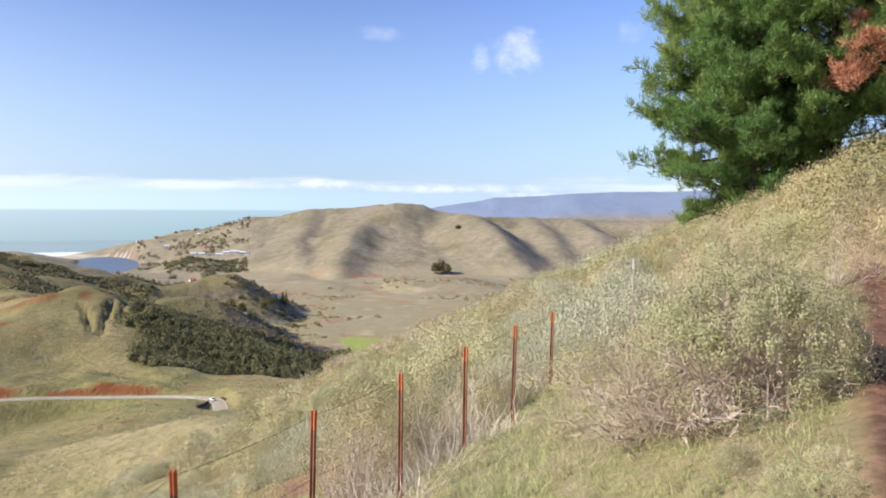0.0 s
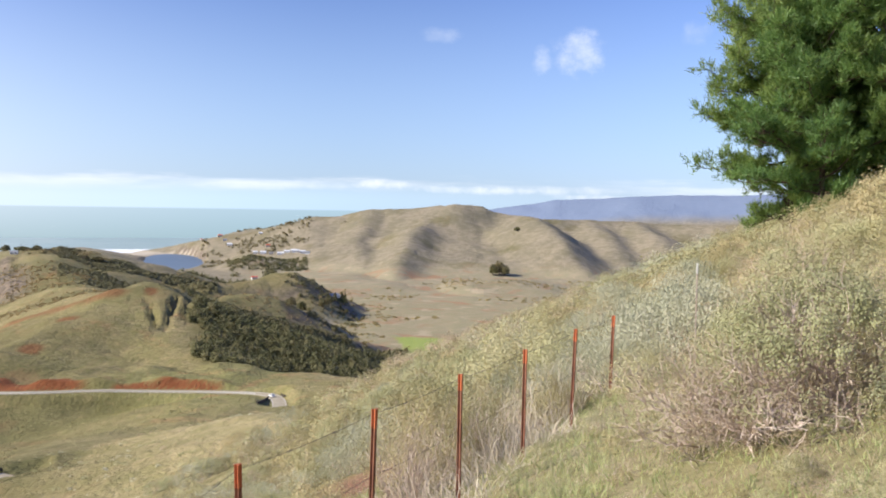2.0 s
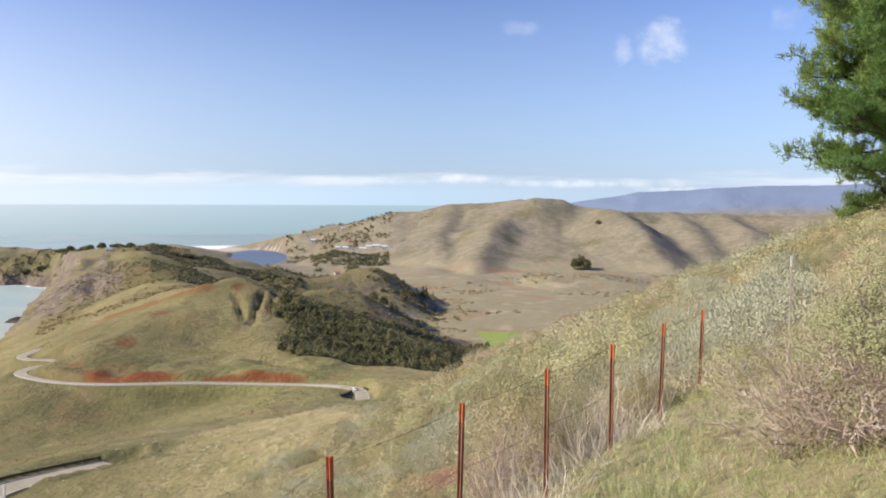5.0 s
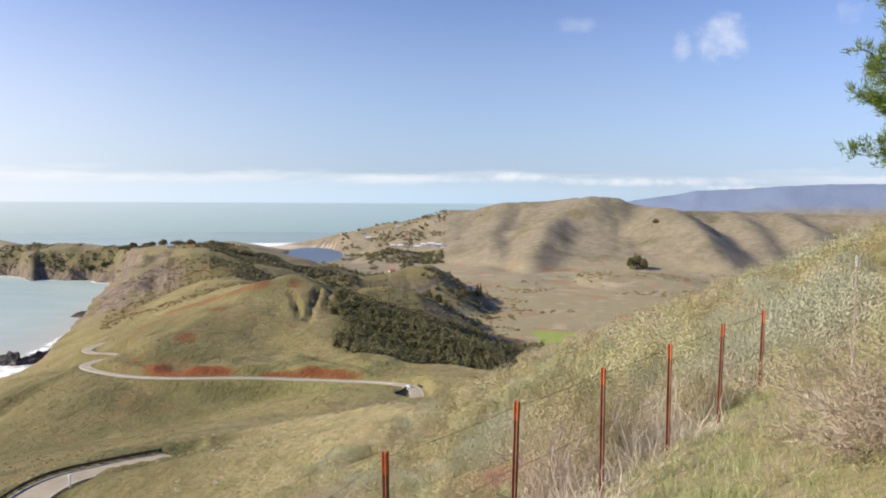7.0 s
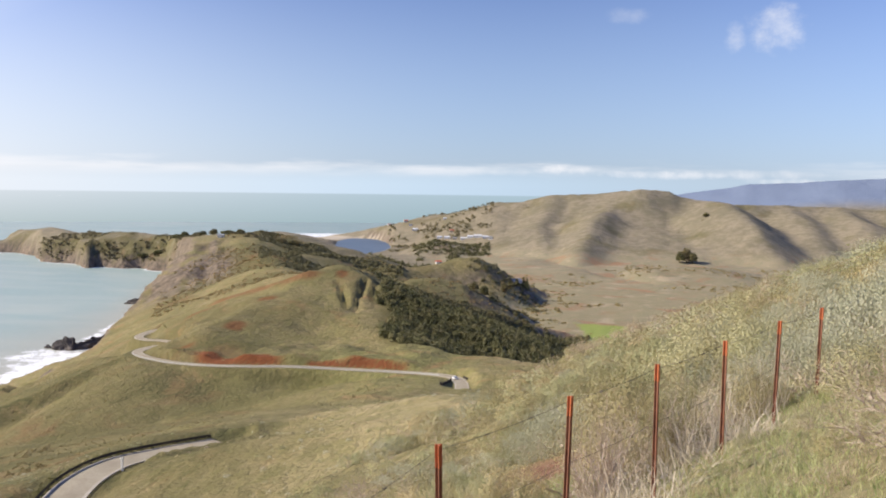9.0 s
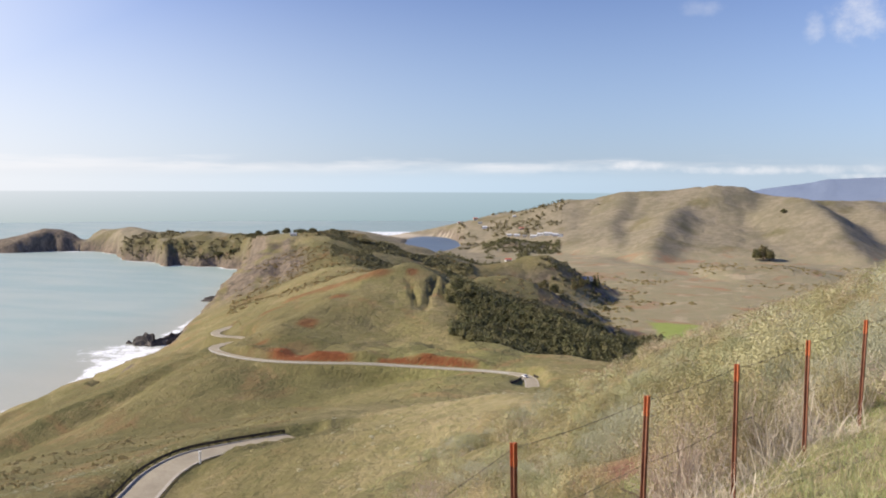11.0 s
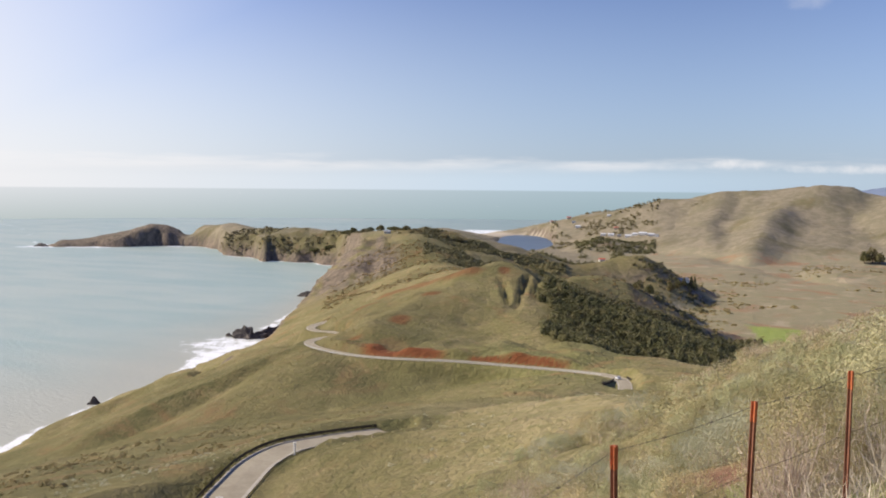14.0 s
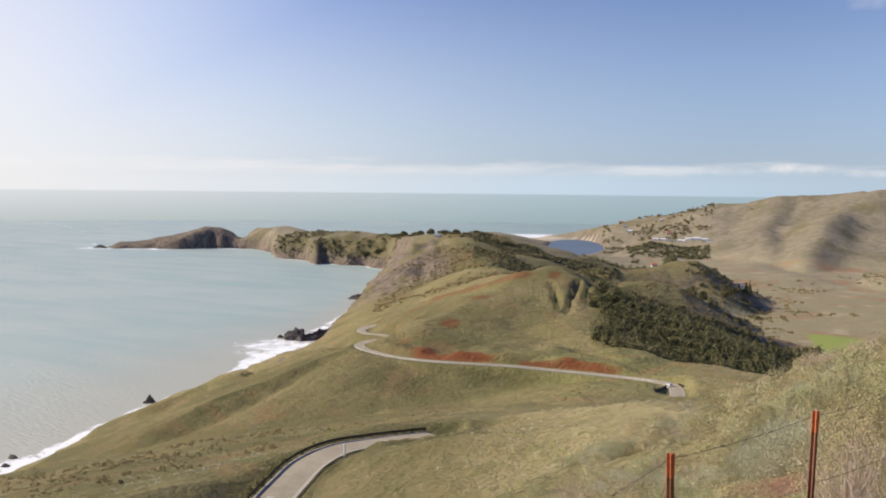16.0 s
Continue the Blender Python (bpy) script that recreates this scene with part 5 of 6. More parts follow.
def slope_spots(count, azs, ds, radius, tall, test=None, sink=0.05):
    az = rng.uniform(*azs, count * 3)
    d = np.sqrt(rng.uniform(ds[0] ** 2, ds[1] ** 2, count * 3))
    x, y = -np.sin(np.radians(az)) * d, np.cos(np.radians(az)) * d
    keep = np.ones(len(x), bool) if test is None else test(x, y, az, d)
    x, y = x[keep][:count], y[keep][:count]
    z, roads = ground_height(x, y)
    clear = (z > 2.0) & (np.hypot((x + 2.4) * 0.75, y - 15.1) > 1.35) & np.all([roads[k][0] > 6.0 for k in roads], axis=0)
    x, y, z = x[clear], y[clear], z[clear]
    r = rng.uniform(*radius, len(x))
    return np.stack([x, y, z - sink * r, r, r * rng.uniform(*tall, len(x))], axis=1)


def drift(x, y, lo, hi, seed=123, size=9.0):
    v = fractal(x, y, size, 3, seed) + rng.normal(size=x.shape) * 0.12
    return (v >= lo) & (v < hi)


def brow(lo, hi):
    return lambda x, y, az, d: drift(x, y, lo, hi)


for name, label, mat, lo, hi in (
        ("green_brush", "yellow-green brush covering the slope towards its brow", COYOTE, -0.05, 0.25),
        ("grey_brush", "grey-green sage covering the slope towards its brow", SAGE, 0.25, 2.0),
        ("olive_brush", "dull olive scrub covering the slope towards its brow", OLIVE, -0.30, -0.05),
        ("dry_brush", "dry tan scrub among the green on the slope", STRAW, -2.0, -0.30)):
    scatter(name, label, "brush", mat, slope_spots(420, (-34, 18), (27, 95), (0.4, 0.95), (0.7, 1.1), brow(lo, hi)), 260, 0.085, up=0.5)
    scatter(name, label.replace("towards its brow", "below the fence"), "brush", mat,
            slope_spots(760, (-4, 58), (34, 200), (0.25, 0.8), (0.5, 0.9), lambda x, y, az, d: drift(x, y, lo, hi) & drift(x, y, -0.02, 2.0, 77, 26.0)), 120, 0.13, up=0.8)


def blades(name, label, mat, spots, per, tall, width, lean):
    """Tufts of grass blades at (x, y, z)."""
    spots = np.repeat(np.asarray(spots)[:, :3], per, axis=0)
    n = len(spots)
    foot = spots + np.concatenate([rng.normal(size=(n, 2)) * 0.06, np.zeros((n, 1))], axis=1)
    h = rng.uniform(*tall, n)[:, None]
    tip = unit(np.concatenate([rng.normal(size=(n, 2)) * lean, np.ones((n, 1))], axis=1))
    side = unit(np.concatenate([rng.normal(size=(n, 2)), np.zeros((n, 1))], axis=1)) * rng.uniform(0.6, 1.3, (n, 1)) * width
    bow = np.concatenate([rng.normal(size=(n, 2)), np.zeros((n, 1))], axis=1) * 0.2 * h
    mid = foot + tip * h * 0.55
    v = np.stack([foot - side, foot + side, mid + side * 0.7, mid - side * 0.7, foot + tip * h + bow], axis=1).reshape(-1, 3)
    i = np.arange(n)[:, None] * 5
    tri = np.concatenate([i + [[0, 1, 2]], i + [[0, 2, 3]], i + [[3, 2, 4]]])
    me = fast_mesh(name, v, tri, mat)
    return tagged(new(name, me), label, "grass", kind="stuff")


def strip(x, y, az, d):
    _, q, s = hillside(x, y)
    return np.abs(q - PATH_Q) > 0.88


def by_fence(x, y, az, d):
    _, q, s = hillside(x, y)
    return (np.abs(q + 0.35) < 0.75) & (s < 6.2) & drift(x, y, -0.15, 2.0, 44, 2.5)


def behind_fence(x, y, az, d):
    _, q, s = hillside(x, y)
    return (q < -0.2) & (q > -2.6) & (s > 1.5) & (s < 9.5) & drift(x, y, -0.1, 2.0, 46, 2.0)


blades("grass", "short yellow-green grass on the strip by the fence", GRASS, slope_spots(9800, (-30, 22), (3.8, 14), (0.1, 0.2), (1, 1), strip, 0.2), 8, (0.03, 0.11), 0.0042, 0.9)
blades("grass_tufts", "bright green grass in thicker tufts beside the path", GRASS, slope_spots(650, (-34, 16), (3.6, 13), (0.1, 0.2), (1, 1), lambda x, y, az, d: strip(x, y, az, d) & drift(x, y, 0.12, 2.0, 301, 1.8), 0.2), 16, (0.10, 0.28), 0.005, 0.55)
blades("green_grass", "lush green grass in patches between fence and bush", FRESH, slope_spots(1500, (-30, 12), (4.0, 14.5), (0.1, 0.2), (1, 1), lambda x, y, az, d: strip(x, y, az, d) & drift(x, y, 0.02, 2.0, 401, 2.2), 0.2), 14, (0.05, 0.16), 0.004, 0.7)
blades("thin_grass", "short tan and green grass over the lower slope", GRASS, slope_spots(6000, (-30, 60), (13, 60), (0.1, 0.2), (1, 1), None, 0.2), 5, (0.06, 0.20), 0.008, 0.5)
blades("dry_grass", "pale dead grass in tufts over the slope", STRAW, slope_spots(3600, (-30, 30), (4.0, 24), (0.1, 0.2), (1, 1), lambda x, y, az, d: strip(x, y, az, d) & drift(x, y, 0.0, 2.0, 61, 3.0), 0.2), 10, (0.06, 0.24), 0.0034, 1.0)
blades("straw_tufts", "tall bleached straw tangled round the fence posts", BLEACHED, slope_spots(300, (-9, 6.5), (6.5, 14), (0.1, 0.2), (1, 1), by_fence, 0.2), 13, (0.2, 0.75), 0.0055, 1.3)
blades("dry_stalks", "thin dry stalks standing behind the fence", BLEACHED, slope_spots(170, (-10, 5.5), (7.0, 17), (0.1, 0.2), (1, 1), behind_fence, 0.2), 6, (0.45, 1.15), 0.0045, 0.28)


# ---------------------------------------------------------------- pines
def pine(where, tall, spread, turn, seed, low=0.06, dead_at=None):
    """A coast pine: trunk, limbs and a crown of upturned needle tufts."""
    global rng
    keep, rng = rng, np.random.default_rng(seed)
    tree = tagged(new("pine_tree"), "tall dark green pine with dense needle tufts on the slope", "tree", "pines at the top of the slope")
    trunk = bent((0, 0, -0.5), (0.03, 0.02, 1), tall + 0.5, 9, 0.035, 0.1)
    tv, tf = tubes([(trunk, 0.20 * tall / 14, 0.02)], 8)
    trunk = np.asarray(trunk)
    limbs, tufts, dead_tufts = [], [], []
    levels = int(tall * 9)
    for i in range(levels):
        u = low + (0.985 - low) * (i + rng.random()) / levels
        at = np.array([np.interp(u * tall - 0.0, trunk[:, 2], trunk[:, k]) for k in range(3)])
        angle = i * 2.4 + rng.normal() * 0.5
        reach = spread * (0.46 + 0.54 * math.sin(math.pi * min(1.0, (1.04 - u) ** 1.45))) * rng.uniform(0.62, 1.12)
        reach *= min(1.12, 1.28 - 0.8 * u)
        if u > 0.8:
            reach *= (1.05 - u) / 0.25 + 0.12
        way = np.array([math.cos(angle), math.sin(angle), rng.uniform(-0.12, 0.30)])
        limb = bent(at, way, reach, 6, 0.12, 0.05)
        limbs.append((limb, 0.05 * (1.15 - u) + 0.012, 0.010))
        dead = dead_at is not None and abs(u - dead_at[0]) < 0.03 and abs((math.degrees(angle) - dead_at[1] + 180) % 360 - 180) < 60
        twigs = int(6 + reach * 5.6)
        for _ in range(twigs):
            k = 0.12 + 0.88 * rng.random() ** 0.65
            start = np.array([np.interp(k * 6, range(7), [p[j] for p in limb]) for j in range(3)])
            side = unit(np.array([way[0], way[1], 0]) * 0.7 + rng.normal(size=3) * np.array([0.7, 0.7, 0.25]) + np.array([0, 0, 0.35]))
            length = rng.uniform(0.25, 0.62) * (0.5 + reach / spread)
            twig = bent(start, side, length, 3, 0.2, 0.12)
            limbs.append((twig, 0.012, 0.005))
            for p, w in ((twig[2], 0.9), (twig[3], 1.0), (twig[3] + rng.normal(size=3) * 0.11, 1.0), (twig[2] + rng.normal(size=3) * 0.10, 0.9)):
                (dead_tufts if dead else tufts).append((*p, *unit(np.asarray(twig[3]) - np.asarray(twig[1]) + np.array([0, 0, 0.15])), w))

    def needles(name, spots, mat, per, label=""):
        spots = np.asarray(spots)
        c = np.repeat(spots[:, :3], per, axis=0)
        along = np.repeat(spots[:, 3:6], per, axis=0)
        ways = unit(along * 0.65 + rng.normal(size=c.shape) * 0.6 + np.array([0, 0, 0.30]))
        size = np.repeat(spots[:, 6], per) * rng.uniform(0.17, 0.32, len(c))
        c = c + rng.normal(size=c.shape) * 0.07
        v, f = rhombi(c + ways * size[:, None] * 0.5, ways, cross_ways(ways), size, 0.026 * rng.uniform(0.6, 1.3, len(c)), 3)
        part(name, fast_mesh(name, v, f, mat), None, tree, label)

    tree.matrix_world = pose(*where, 0, 0, turn)
    part("trunk", fast_mesh("trunk", tv, tf, BARK, True), None, tree, "rough dark trunk")
    lv, lf = tubes(limbs, 3)
    part("branchwork", fast_mesh("branchwork", lv, lf, BARK), None, tree)
    needles("crown", tufts, PINE_LEAF, 13)
    if dead_tufts:
        needles("dead_branch", dead_tufts, PINE_DEAD, 14, "dead rust-red branch")
    rng = keep
    return tree


for az, d, tall, spread, turn, seed, dead_at in (
        (-17.8, 37.0, 13.5, 3.8, 20, 11, None),
        (-19.4, 35.0, 9.5, 3.3, 75, 15, None),
        (-21.0, 39.0, 16.5, 4.4, 130, 12, None),
        (-24.2, 36.0, 15.5, 4.4, 250, 13, (0.22, 20)),
        (-28.0, 36.0, 16.0, 4.4, 300, 14, (0.23, 255))):
    pine(slope_place(az, d, 0.1), tall, spread, turn, seed, 0.02, dead_at)


# ---------------------------------------------------------------- the wood and brush on the far ridges
FRONT_CREST, BACK_CREST = SPURS[1][0], SPURS[4][0]
WOOD_FOOT = [(6.10, -10.87), (9.02, -11.52), (11.23, -11.85), (12.72, -11.70), (14.97, -11.13), (17.22, -10.43), (18.71, -9.81), (19.64, -9.42), (20.57, -8.69)]      # bearing and dip of the wood's lower edge


def crest_at(az, crest):
    """How far off a ridge's crest lies on a bearing."""
    return np.interp(az, [c[0] for c in crest[::-1]], [c[1] for c in crest[::-1]])


def grove_test(x, y, az, d):
    edge = fractal(x, y, 60, 3, 52)
    dip = np.degrees(np.arctan2(height(x, y) - EYE, d))
    low = np.interp(az, *zip(*WOOD_FOOT)) + edge * 0.7
    gap = fractal(x, y, 26, 3, 252) + 0.5 * smooth(az, 17.5, 20.0)
    return (dip > low) & (az < 20.2 + edge * 1.5) & (d < crest_at(az, FRONT_CREST) - 8 + edge * 14) & (gap < 0.34)


def back_test(x, y, az, d):
    return (d > crest_at(az, FRONT_CREST) + 22) & (d < crest_at(az, BACK_CREST) + 2 - 30 * smooth(az, 11, 8)) & (fractal(x, y, 40, 3, 152) > -0.34)


OLIVE_SCRUB = leafy("olive_scrub_leaves", ((0.215, 0.178, 0.068), (0.31, 0.245, 0.10), (0.40, 0.31, 0.15)), 0.8, 0.15, 0.2, 0.15)


def crest_test(x, y, az, d):
    past = d - crest_at(az, FRONT_CREST)
    return (past > -26) & (past < 26) & (fractal(x, y, 30, 3, 58) > -0.2)


def hollow_test(x, y, az, d):
    """Trees on the shaded side of the knolls and in the draws between them."""
    first = (d > 1075) & (d < 1260) & (az < 15.0) & (fractal(x, y, 40, 3, 152) > -0.02 - 0.12 * smooth(az, 14, 11))
    second = (d > 1330) & (d < 1540) & (az < 14.2) & (fractal(x, y, 50, 3, 162) > 0.0 - 0.16 * smooth(az, 13.5, 11.5))
    return first | second


def crown_test(x, y, az, d):
    return fractal(x, y, 70, 4, 191) + rng.normal(size=x.shape) * 0.05 > -0.15


def ridge_test(x, y, az, d):
    return fractal(x, y, 90, 4, 91) + rng.normal(size=x.shape) * 0.04 > 0.06


scatter("wood", "dark evergreen wood covering the ridge's steep side", "wood", WOOD_LEAF, slope_spots(9000, (5.5, 20.8), (470, 1030), (1.3, 3.3), (1.4, 2.4), grove_test), 80, 0.36)
scatter("back_wood", "dark trees in the draw behind the wooded ridge", "wood", WOOD_LEAF, slope_spots(2200, (6.0, 20.6), (720, 1130), (1.6, 3.8), (0.9, 1.6), back_test), 50, 0.42)
scatter("crest_scrub", "olive scrub along the crest above the wood", "brush", OLIVE_SCRUB, slope_spots(900, (6.5, 22.0), (690, 1040), (0.9, 2.2), (0.5, 0.9), crest_test), 30, 0.42)
scatter("hollow_wood", "dark trees on the shaded sides of the knolls", "wood", WOOD_LEAF, slope_spots(300, (9.3, 15.2), (1075, 1545), (2.0, 5.0), (0.8, 1.4), hollow_test), 60, 0.40)
scatter("knoll_brush", "low olive brush in patches over the rounded knolls", "brush", OLIVE_SCRUB, slope_spots(420, (9, 19), (1060, 1560), (1.2, 3.2), (0.35, 0.6), lambda x, y, az, d: fractal(x, y, 60, 4, 91) + 0.1 * smooth(az, 16, 12) > 0.10), 22, 0.55)
scatter("ridge_brush", "dark brush in patches over the coast's ridge", "brush", OLIVE_SCRUB, slope_spots(2200, (18.5, 34), (960, 1900), (1.4, 3.6), (0.4, 0.75), ridge_test), 20, 0.58)
scatter("crest_brush", "thick dark brush along the crest behind the hill", "brush", BRUSH_LEAF, slope_spots(5200, (18.3, 27.5), (1150, 1850), (2.0, 5.0), (0.5, 0.85), crown_test), 26, 0.56)
scatter("point_brush", "dark trees and brush over the headland", "brush", BRUSH_LEAF, slope_spots(2300, (27, 42), (1650, 2500), (2.0, 6.0), (0.5, 1.0), ridge_test), 26, 0.55)


# ---------------------------------------------------------------- beside the roads
def ridge_normal(line, i):
    a, b = line[max(i - 1, 0)], line[min(i + 1, len(line) - 1)]
    way = (b - a) / (np.linalg.norm(b - a) + 1e-9)
    return np.array([way[1], -way[0], 0.0]), math.degrees(math.atan2(way[1], way[0]))


def box(bm, centre, size, turn=0.0):
    bmesh.ops.create_cube(bm, size=1.0, matrix=pose(*centre, 0, 0, turn) @ Matrix.Diagonal((*size, 1)))
    return bm


def guard_rail(name, label, line, side, mat, post_mat, tall, beam, every, group):
    """A rail on posts along one edge of a road."""
    rail = tagged(new(name), label, "guard rail", group)
    edge = np.array([p + ridge_normal(line, i)[0] * side for i, p in enumerate(line)])
    part("rail", sweep(edge, [(-0.05, tall - beam), (0.05, tall - beam * 0.8), (-0.02, tall - beam * 0.5), (0.05, tall - beam * 0.2), (-0.05, tall)], "rail", mat), None, rail)
    first = None
    for i in range(0, len(edge), every):
        if first is None:
            bm = bmesh.new()
            box(bm, (0, 0, tall / 2 - 0.2), (0.16, 0.16, tall + 0.4))
            bmesh.ops.bevel(bm, geom=bm.edges[:], offset=0.015, segments=1, affect="EDGES")
            first = part("post", bm, post_mat, rail)
            first.location = edge[i] + np.array([0, 0, -0.0])
        else:
            ob = new("post", first.data)
            ob.parent, ob.location = rail, edge[i]
    return rail


WHITE_WOOD = speckled("white_painted_wood", (0.66, 0.64, 0.58), (0.80, 0.79, 0.74), 2.0, 0.7)
up, low = ROAD_LINES["upper"], ROAD_LINES["lower"]
guard_rail("guard_rail", "pale steel guard rail on white posts along the hillside road", up[14:-60], -3.3, STEEL, WHITE_WOOD, 0.85, 0.40, 1, "guard rails")
guard_rail("timber_barrier", "dark weathered timber barrier along the outer road edge", low[:62], 3.9, TIMBER, TIMBER, 0.95, 0.55, 2, "guard rails")
guard_rail("kerb_rail", "low pale edge rail along the inner side of the road", low[:62], -3.8, PALE_EDGE, PALE_EDGE, 0.22, 0.2, 6, "guard rails")


def slab_wall(a, b, tall, thick, label):
    """A plank wall that follows the ground from a to b (bearing and distance)."""
    line = np.array([tuple(on_ground(a[0] + (b[0] - a[0]) * t, a[1] + (b[1] - a[1]) * t)) for t in np.linspace(0, 1, 7)])
    wall = tagged(new("timber_wall"), label, "wall")
    for low_edge in np.arange(0.0, tall, 0.3):
        part("plank", sweep(line, [(-thick / 2, low_edge - 0.1), (-thick / 2, low_edge + 0.17), (thick / 2, low_edge + 0.17), (thick / 2, low_edge - 0.1)], "plank", TIMBER), None, wall)
    for p in line:
        bm = bmesh.new()
        box(bm, (p[0], p[1], p[2] + tall / 2), (0.3, thick + 0.3, tall + 0.5), 70)
        part("post", bm, TIMBER, wall)
    return wall


def on_ground(az, d, lift=0.0):
    p = bearing(az, d)
    return Vector((p.x, p.y, height_at(p.x, p.y) + lift))


slab_wall((15.75, 396), (15.05, 424), 1.2, 0.3, "dark timber retaining wall beside the road's bend")
slab_wall((14.2, 434), (13.95, 428), 0.9, 0.3, "short dark timber wall at the road's bend")



def marker_post(where, tall, wide, label):
    post = tagged(new("marker_post"), label, "marker post", "white marker posts")
    post.location = where
    bm = bmesh.new()
    box(bm, (0, 0, tall / 2 - 0.1), (wide, wide * 0.5, tall + 0.2))
    bmesh.ops.bevel(bm, geom=bm.edges[:], offset=wide * 0.1, segments=1, affect="EDGES")
    part("stake", bm, WHITE_WOOD if wide > 0.1 else TWIG, post)
    bm = bmesh.new()
    cap = tall * 0.09
    box(bm, (0, 0, tall - cap / 2), (wide * 1.35, wide * 0.8, cap))
    part("cap", bm, WHITE_WOOD, post, "white painted top")
    return post


p = low[int(len(low) * 0.24)] + ridge_normal(low, int(len(low) * 0.24))[0] * -4.1
marker_post(p, 2.4, 0.45, "white marker post at the edge of the lower road")
marker_post(on_ground(-12.3, 12.32), EYE - 0.70 - on_ground(-12.3, 12.32).z, 0.018, "thin grey stake with a white top among the shrubs")

# a painted cycle sign on the lower road
sign = tagged(new("road_marking"), "worn white cycle marking painted on the grey asphalt", "road marking")
i0 = int(len(low) * 0.46)
c, (right, turn) = low[i0], ridge_normal(low, i0)
for along, out, size in ((-0.7, 0.0, 0.62), (0.7, 0.0, 0.62)):
    bm = bmesh.new()
    inner = [bm.verts.new((math.cos(k / 16 * 6.2832) * size * 0.72, math.sin(k / 16 * 6.2832) * size * 0.72, 0)) for k in range(16)]
    outer = [bm.verts.new((math.cos(k / 16 * 6.2832) * size, math.sin(k / 16 * 6.2832) * size, 0)) for k in range(16)]
    for k in range(16):
        bm.faces.new((inner[k], outer[k], outer[(k + 1) % 16], inner[(k + 1) % 16]))
    ob = part("wheel_ring", bm, PAINT, sign)
    ob.matrix_world = pose(c[0], c[1], c[2] + 0.085, 0, 0, turn) @ pose(along, -0.6, 0)
for k, (x0, y0, x1, y1) in enumerate(((-0.7, 0, -0.2, 0.7), (-0.2, 0.7, 0.45, 0.65), (0.45, 0.65, 0.7, 0), (-0.2, 0.7, 0.1, 0.0), (0.1, 0.0, 0.45, 0.65), (1.9, 0.6, 2.6, 0.0), (1.9, -0.6, 2.6, 0.0))):
    bm = bmesh.new()
    box(bm, ((x0 + x1) / 2, (y0 + y1) / 2, 0), (math.hypot(x1 - x0, y1 - y0), 0.14, 0.012), math.degrees(math.atan2(y1 - y0, x1 - x0)))
    ob = part("bar", bm, PAINT, sign)
    ob.matrix_world = pose(c[0], c[1], c[2] + 0.085, 0, 0, turn) @ pose(0, -0.6, 0)


# ---------------------------------------------------------------- a car at the bend
CAR_PAINT = speckled("white_car_paint", (0.78, 0.78, 0.78), (0.84, 0.84, 0.84), 1.0, 0.25, 0.0, spec=0.5)
DARK_GLASS = speckled("dark_glass", (0.02, 0.025, 0.03), (0.03, 0.035, 0.04), 1.0, 0.05, 0.0, spec=0.6)
RUBBER = speckled("tyre_rubber", (0.02, 0.02, 0.02), (0.035, 0.035, 0.035), 4.0, 0.9)


def loft(profile, half, mat_bevel=0.08):
    bm = bmesh.new()
    left = [bm.verts.new((x, half, z)) for x, z in profile]
    right = [bm.verts.new((x, -half, z)) for x, z in profile]
    bm.faces.new(left[::-1])
    bm.faces.new(right)
    for i in range(len(profile)):
        j = (i + 1) % len(profile)
        bm.faces.new((left[i], left[j], right[j], right[i]))
    bmesh.ops.recalc_face_normals(bm, faces=bm.faces[:])
    bmesh.ops.bevel(bm, geom=bm.edges[:], offset=mat_bevel, segments=2, affect="EDGES")
    return bm


car = tagged(new("car"), "white car standing at the road's bend", "car")
part("body", loft([(-2.2, 0.35), (2.2, 0.35), (2.25, 0.75), (1.2, 0.95), (-2.0, 1.0), (-2.25, 0.8)], 0.88), CAR_PAINT, car)
cabin = part("cabin", loft([(-1.9, 0.95), (0.95, 0.93), (0.25, 1.45), (-1.4, 1.5)], 0.76), DARK_GLASS, car, "dark glazed cabin")
part("roof", loft([(-1.4, 1.46), (0.25, 1.42), (0.2, 1.5), (-1.35, 1.54)], 0.72, 0.02), CAR_PAINT, cabin)
for x in (-1.4, 1.4):
    for y in (-0.8, 0.8):
        bm = bmesh.new()
        bmesh.ops.create_cone(bm, cap_ends=True, segments=16, radius1=0.33, radius2=0.33, depth=0.22, matrix=pose(x, y, 0.33, 90, 0, 0))
        part("wheel", bm, RUBBER, car)
k = 9
way, turn = ridge_normal(up, k)
car.matrix_world = pose(*(up[k] + way * -1.4 + np.array([0, 0, 0.06])), 0, 0, turn + 12)


# ---------------------------------------------------------------- village by the lagoon
WALLS = [speckled("white_wall", (0.66, 0.65, 0.62), (0.80, 0.79, 0.76), 0.4, 0.8), speckled("cream_wall", (0.55, 0.47, 0.36), (0.66, 0.58, 0.46), 0.4, 0.8)]
ROOFS = [speckled("grey_roof", (0.20, 0.20, 0.21), (0.30, 0.30, 0.31), 0.4, 0.9), speckled("red_roof", (0.42, 0.10, 0.06), (0.52, 0.15, 0.09), 0.4, 0.85), speckled("pale_roof", (0.60, 0.60, 0.60), (0.72, 0.72, 0.72), 0.4, 0.8)]


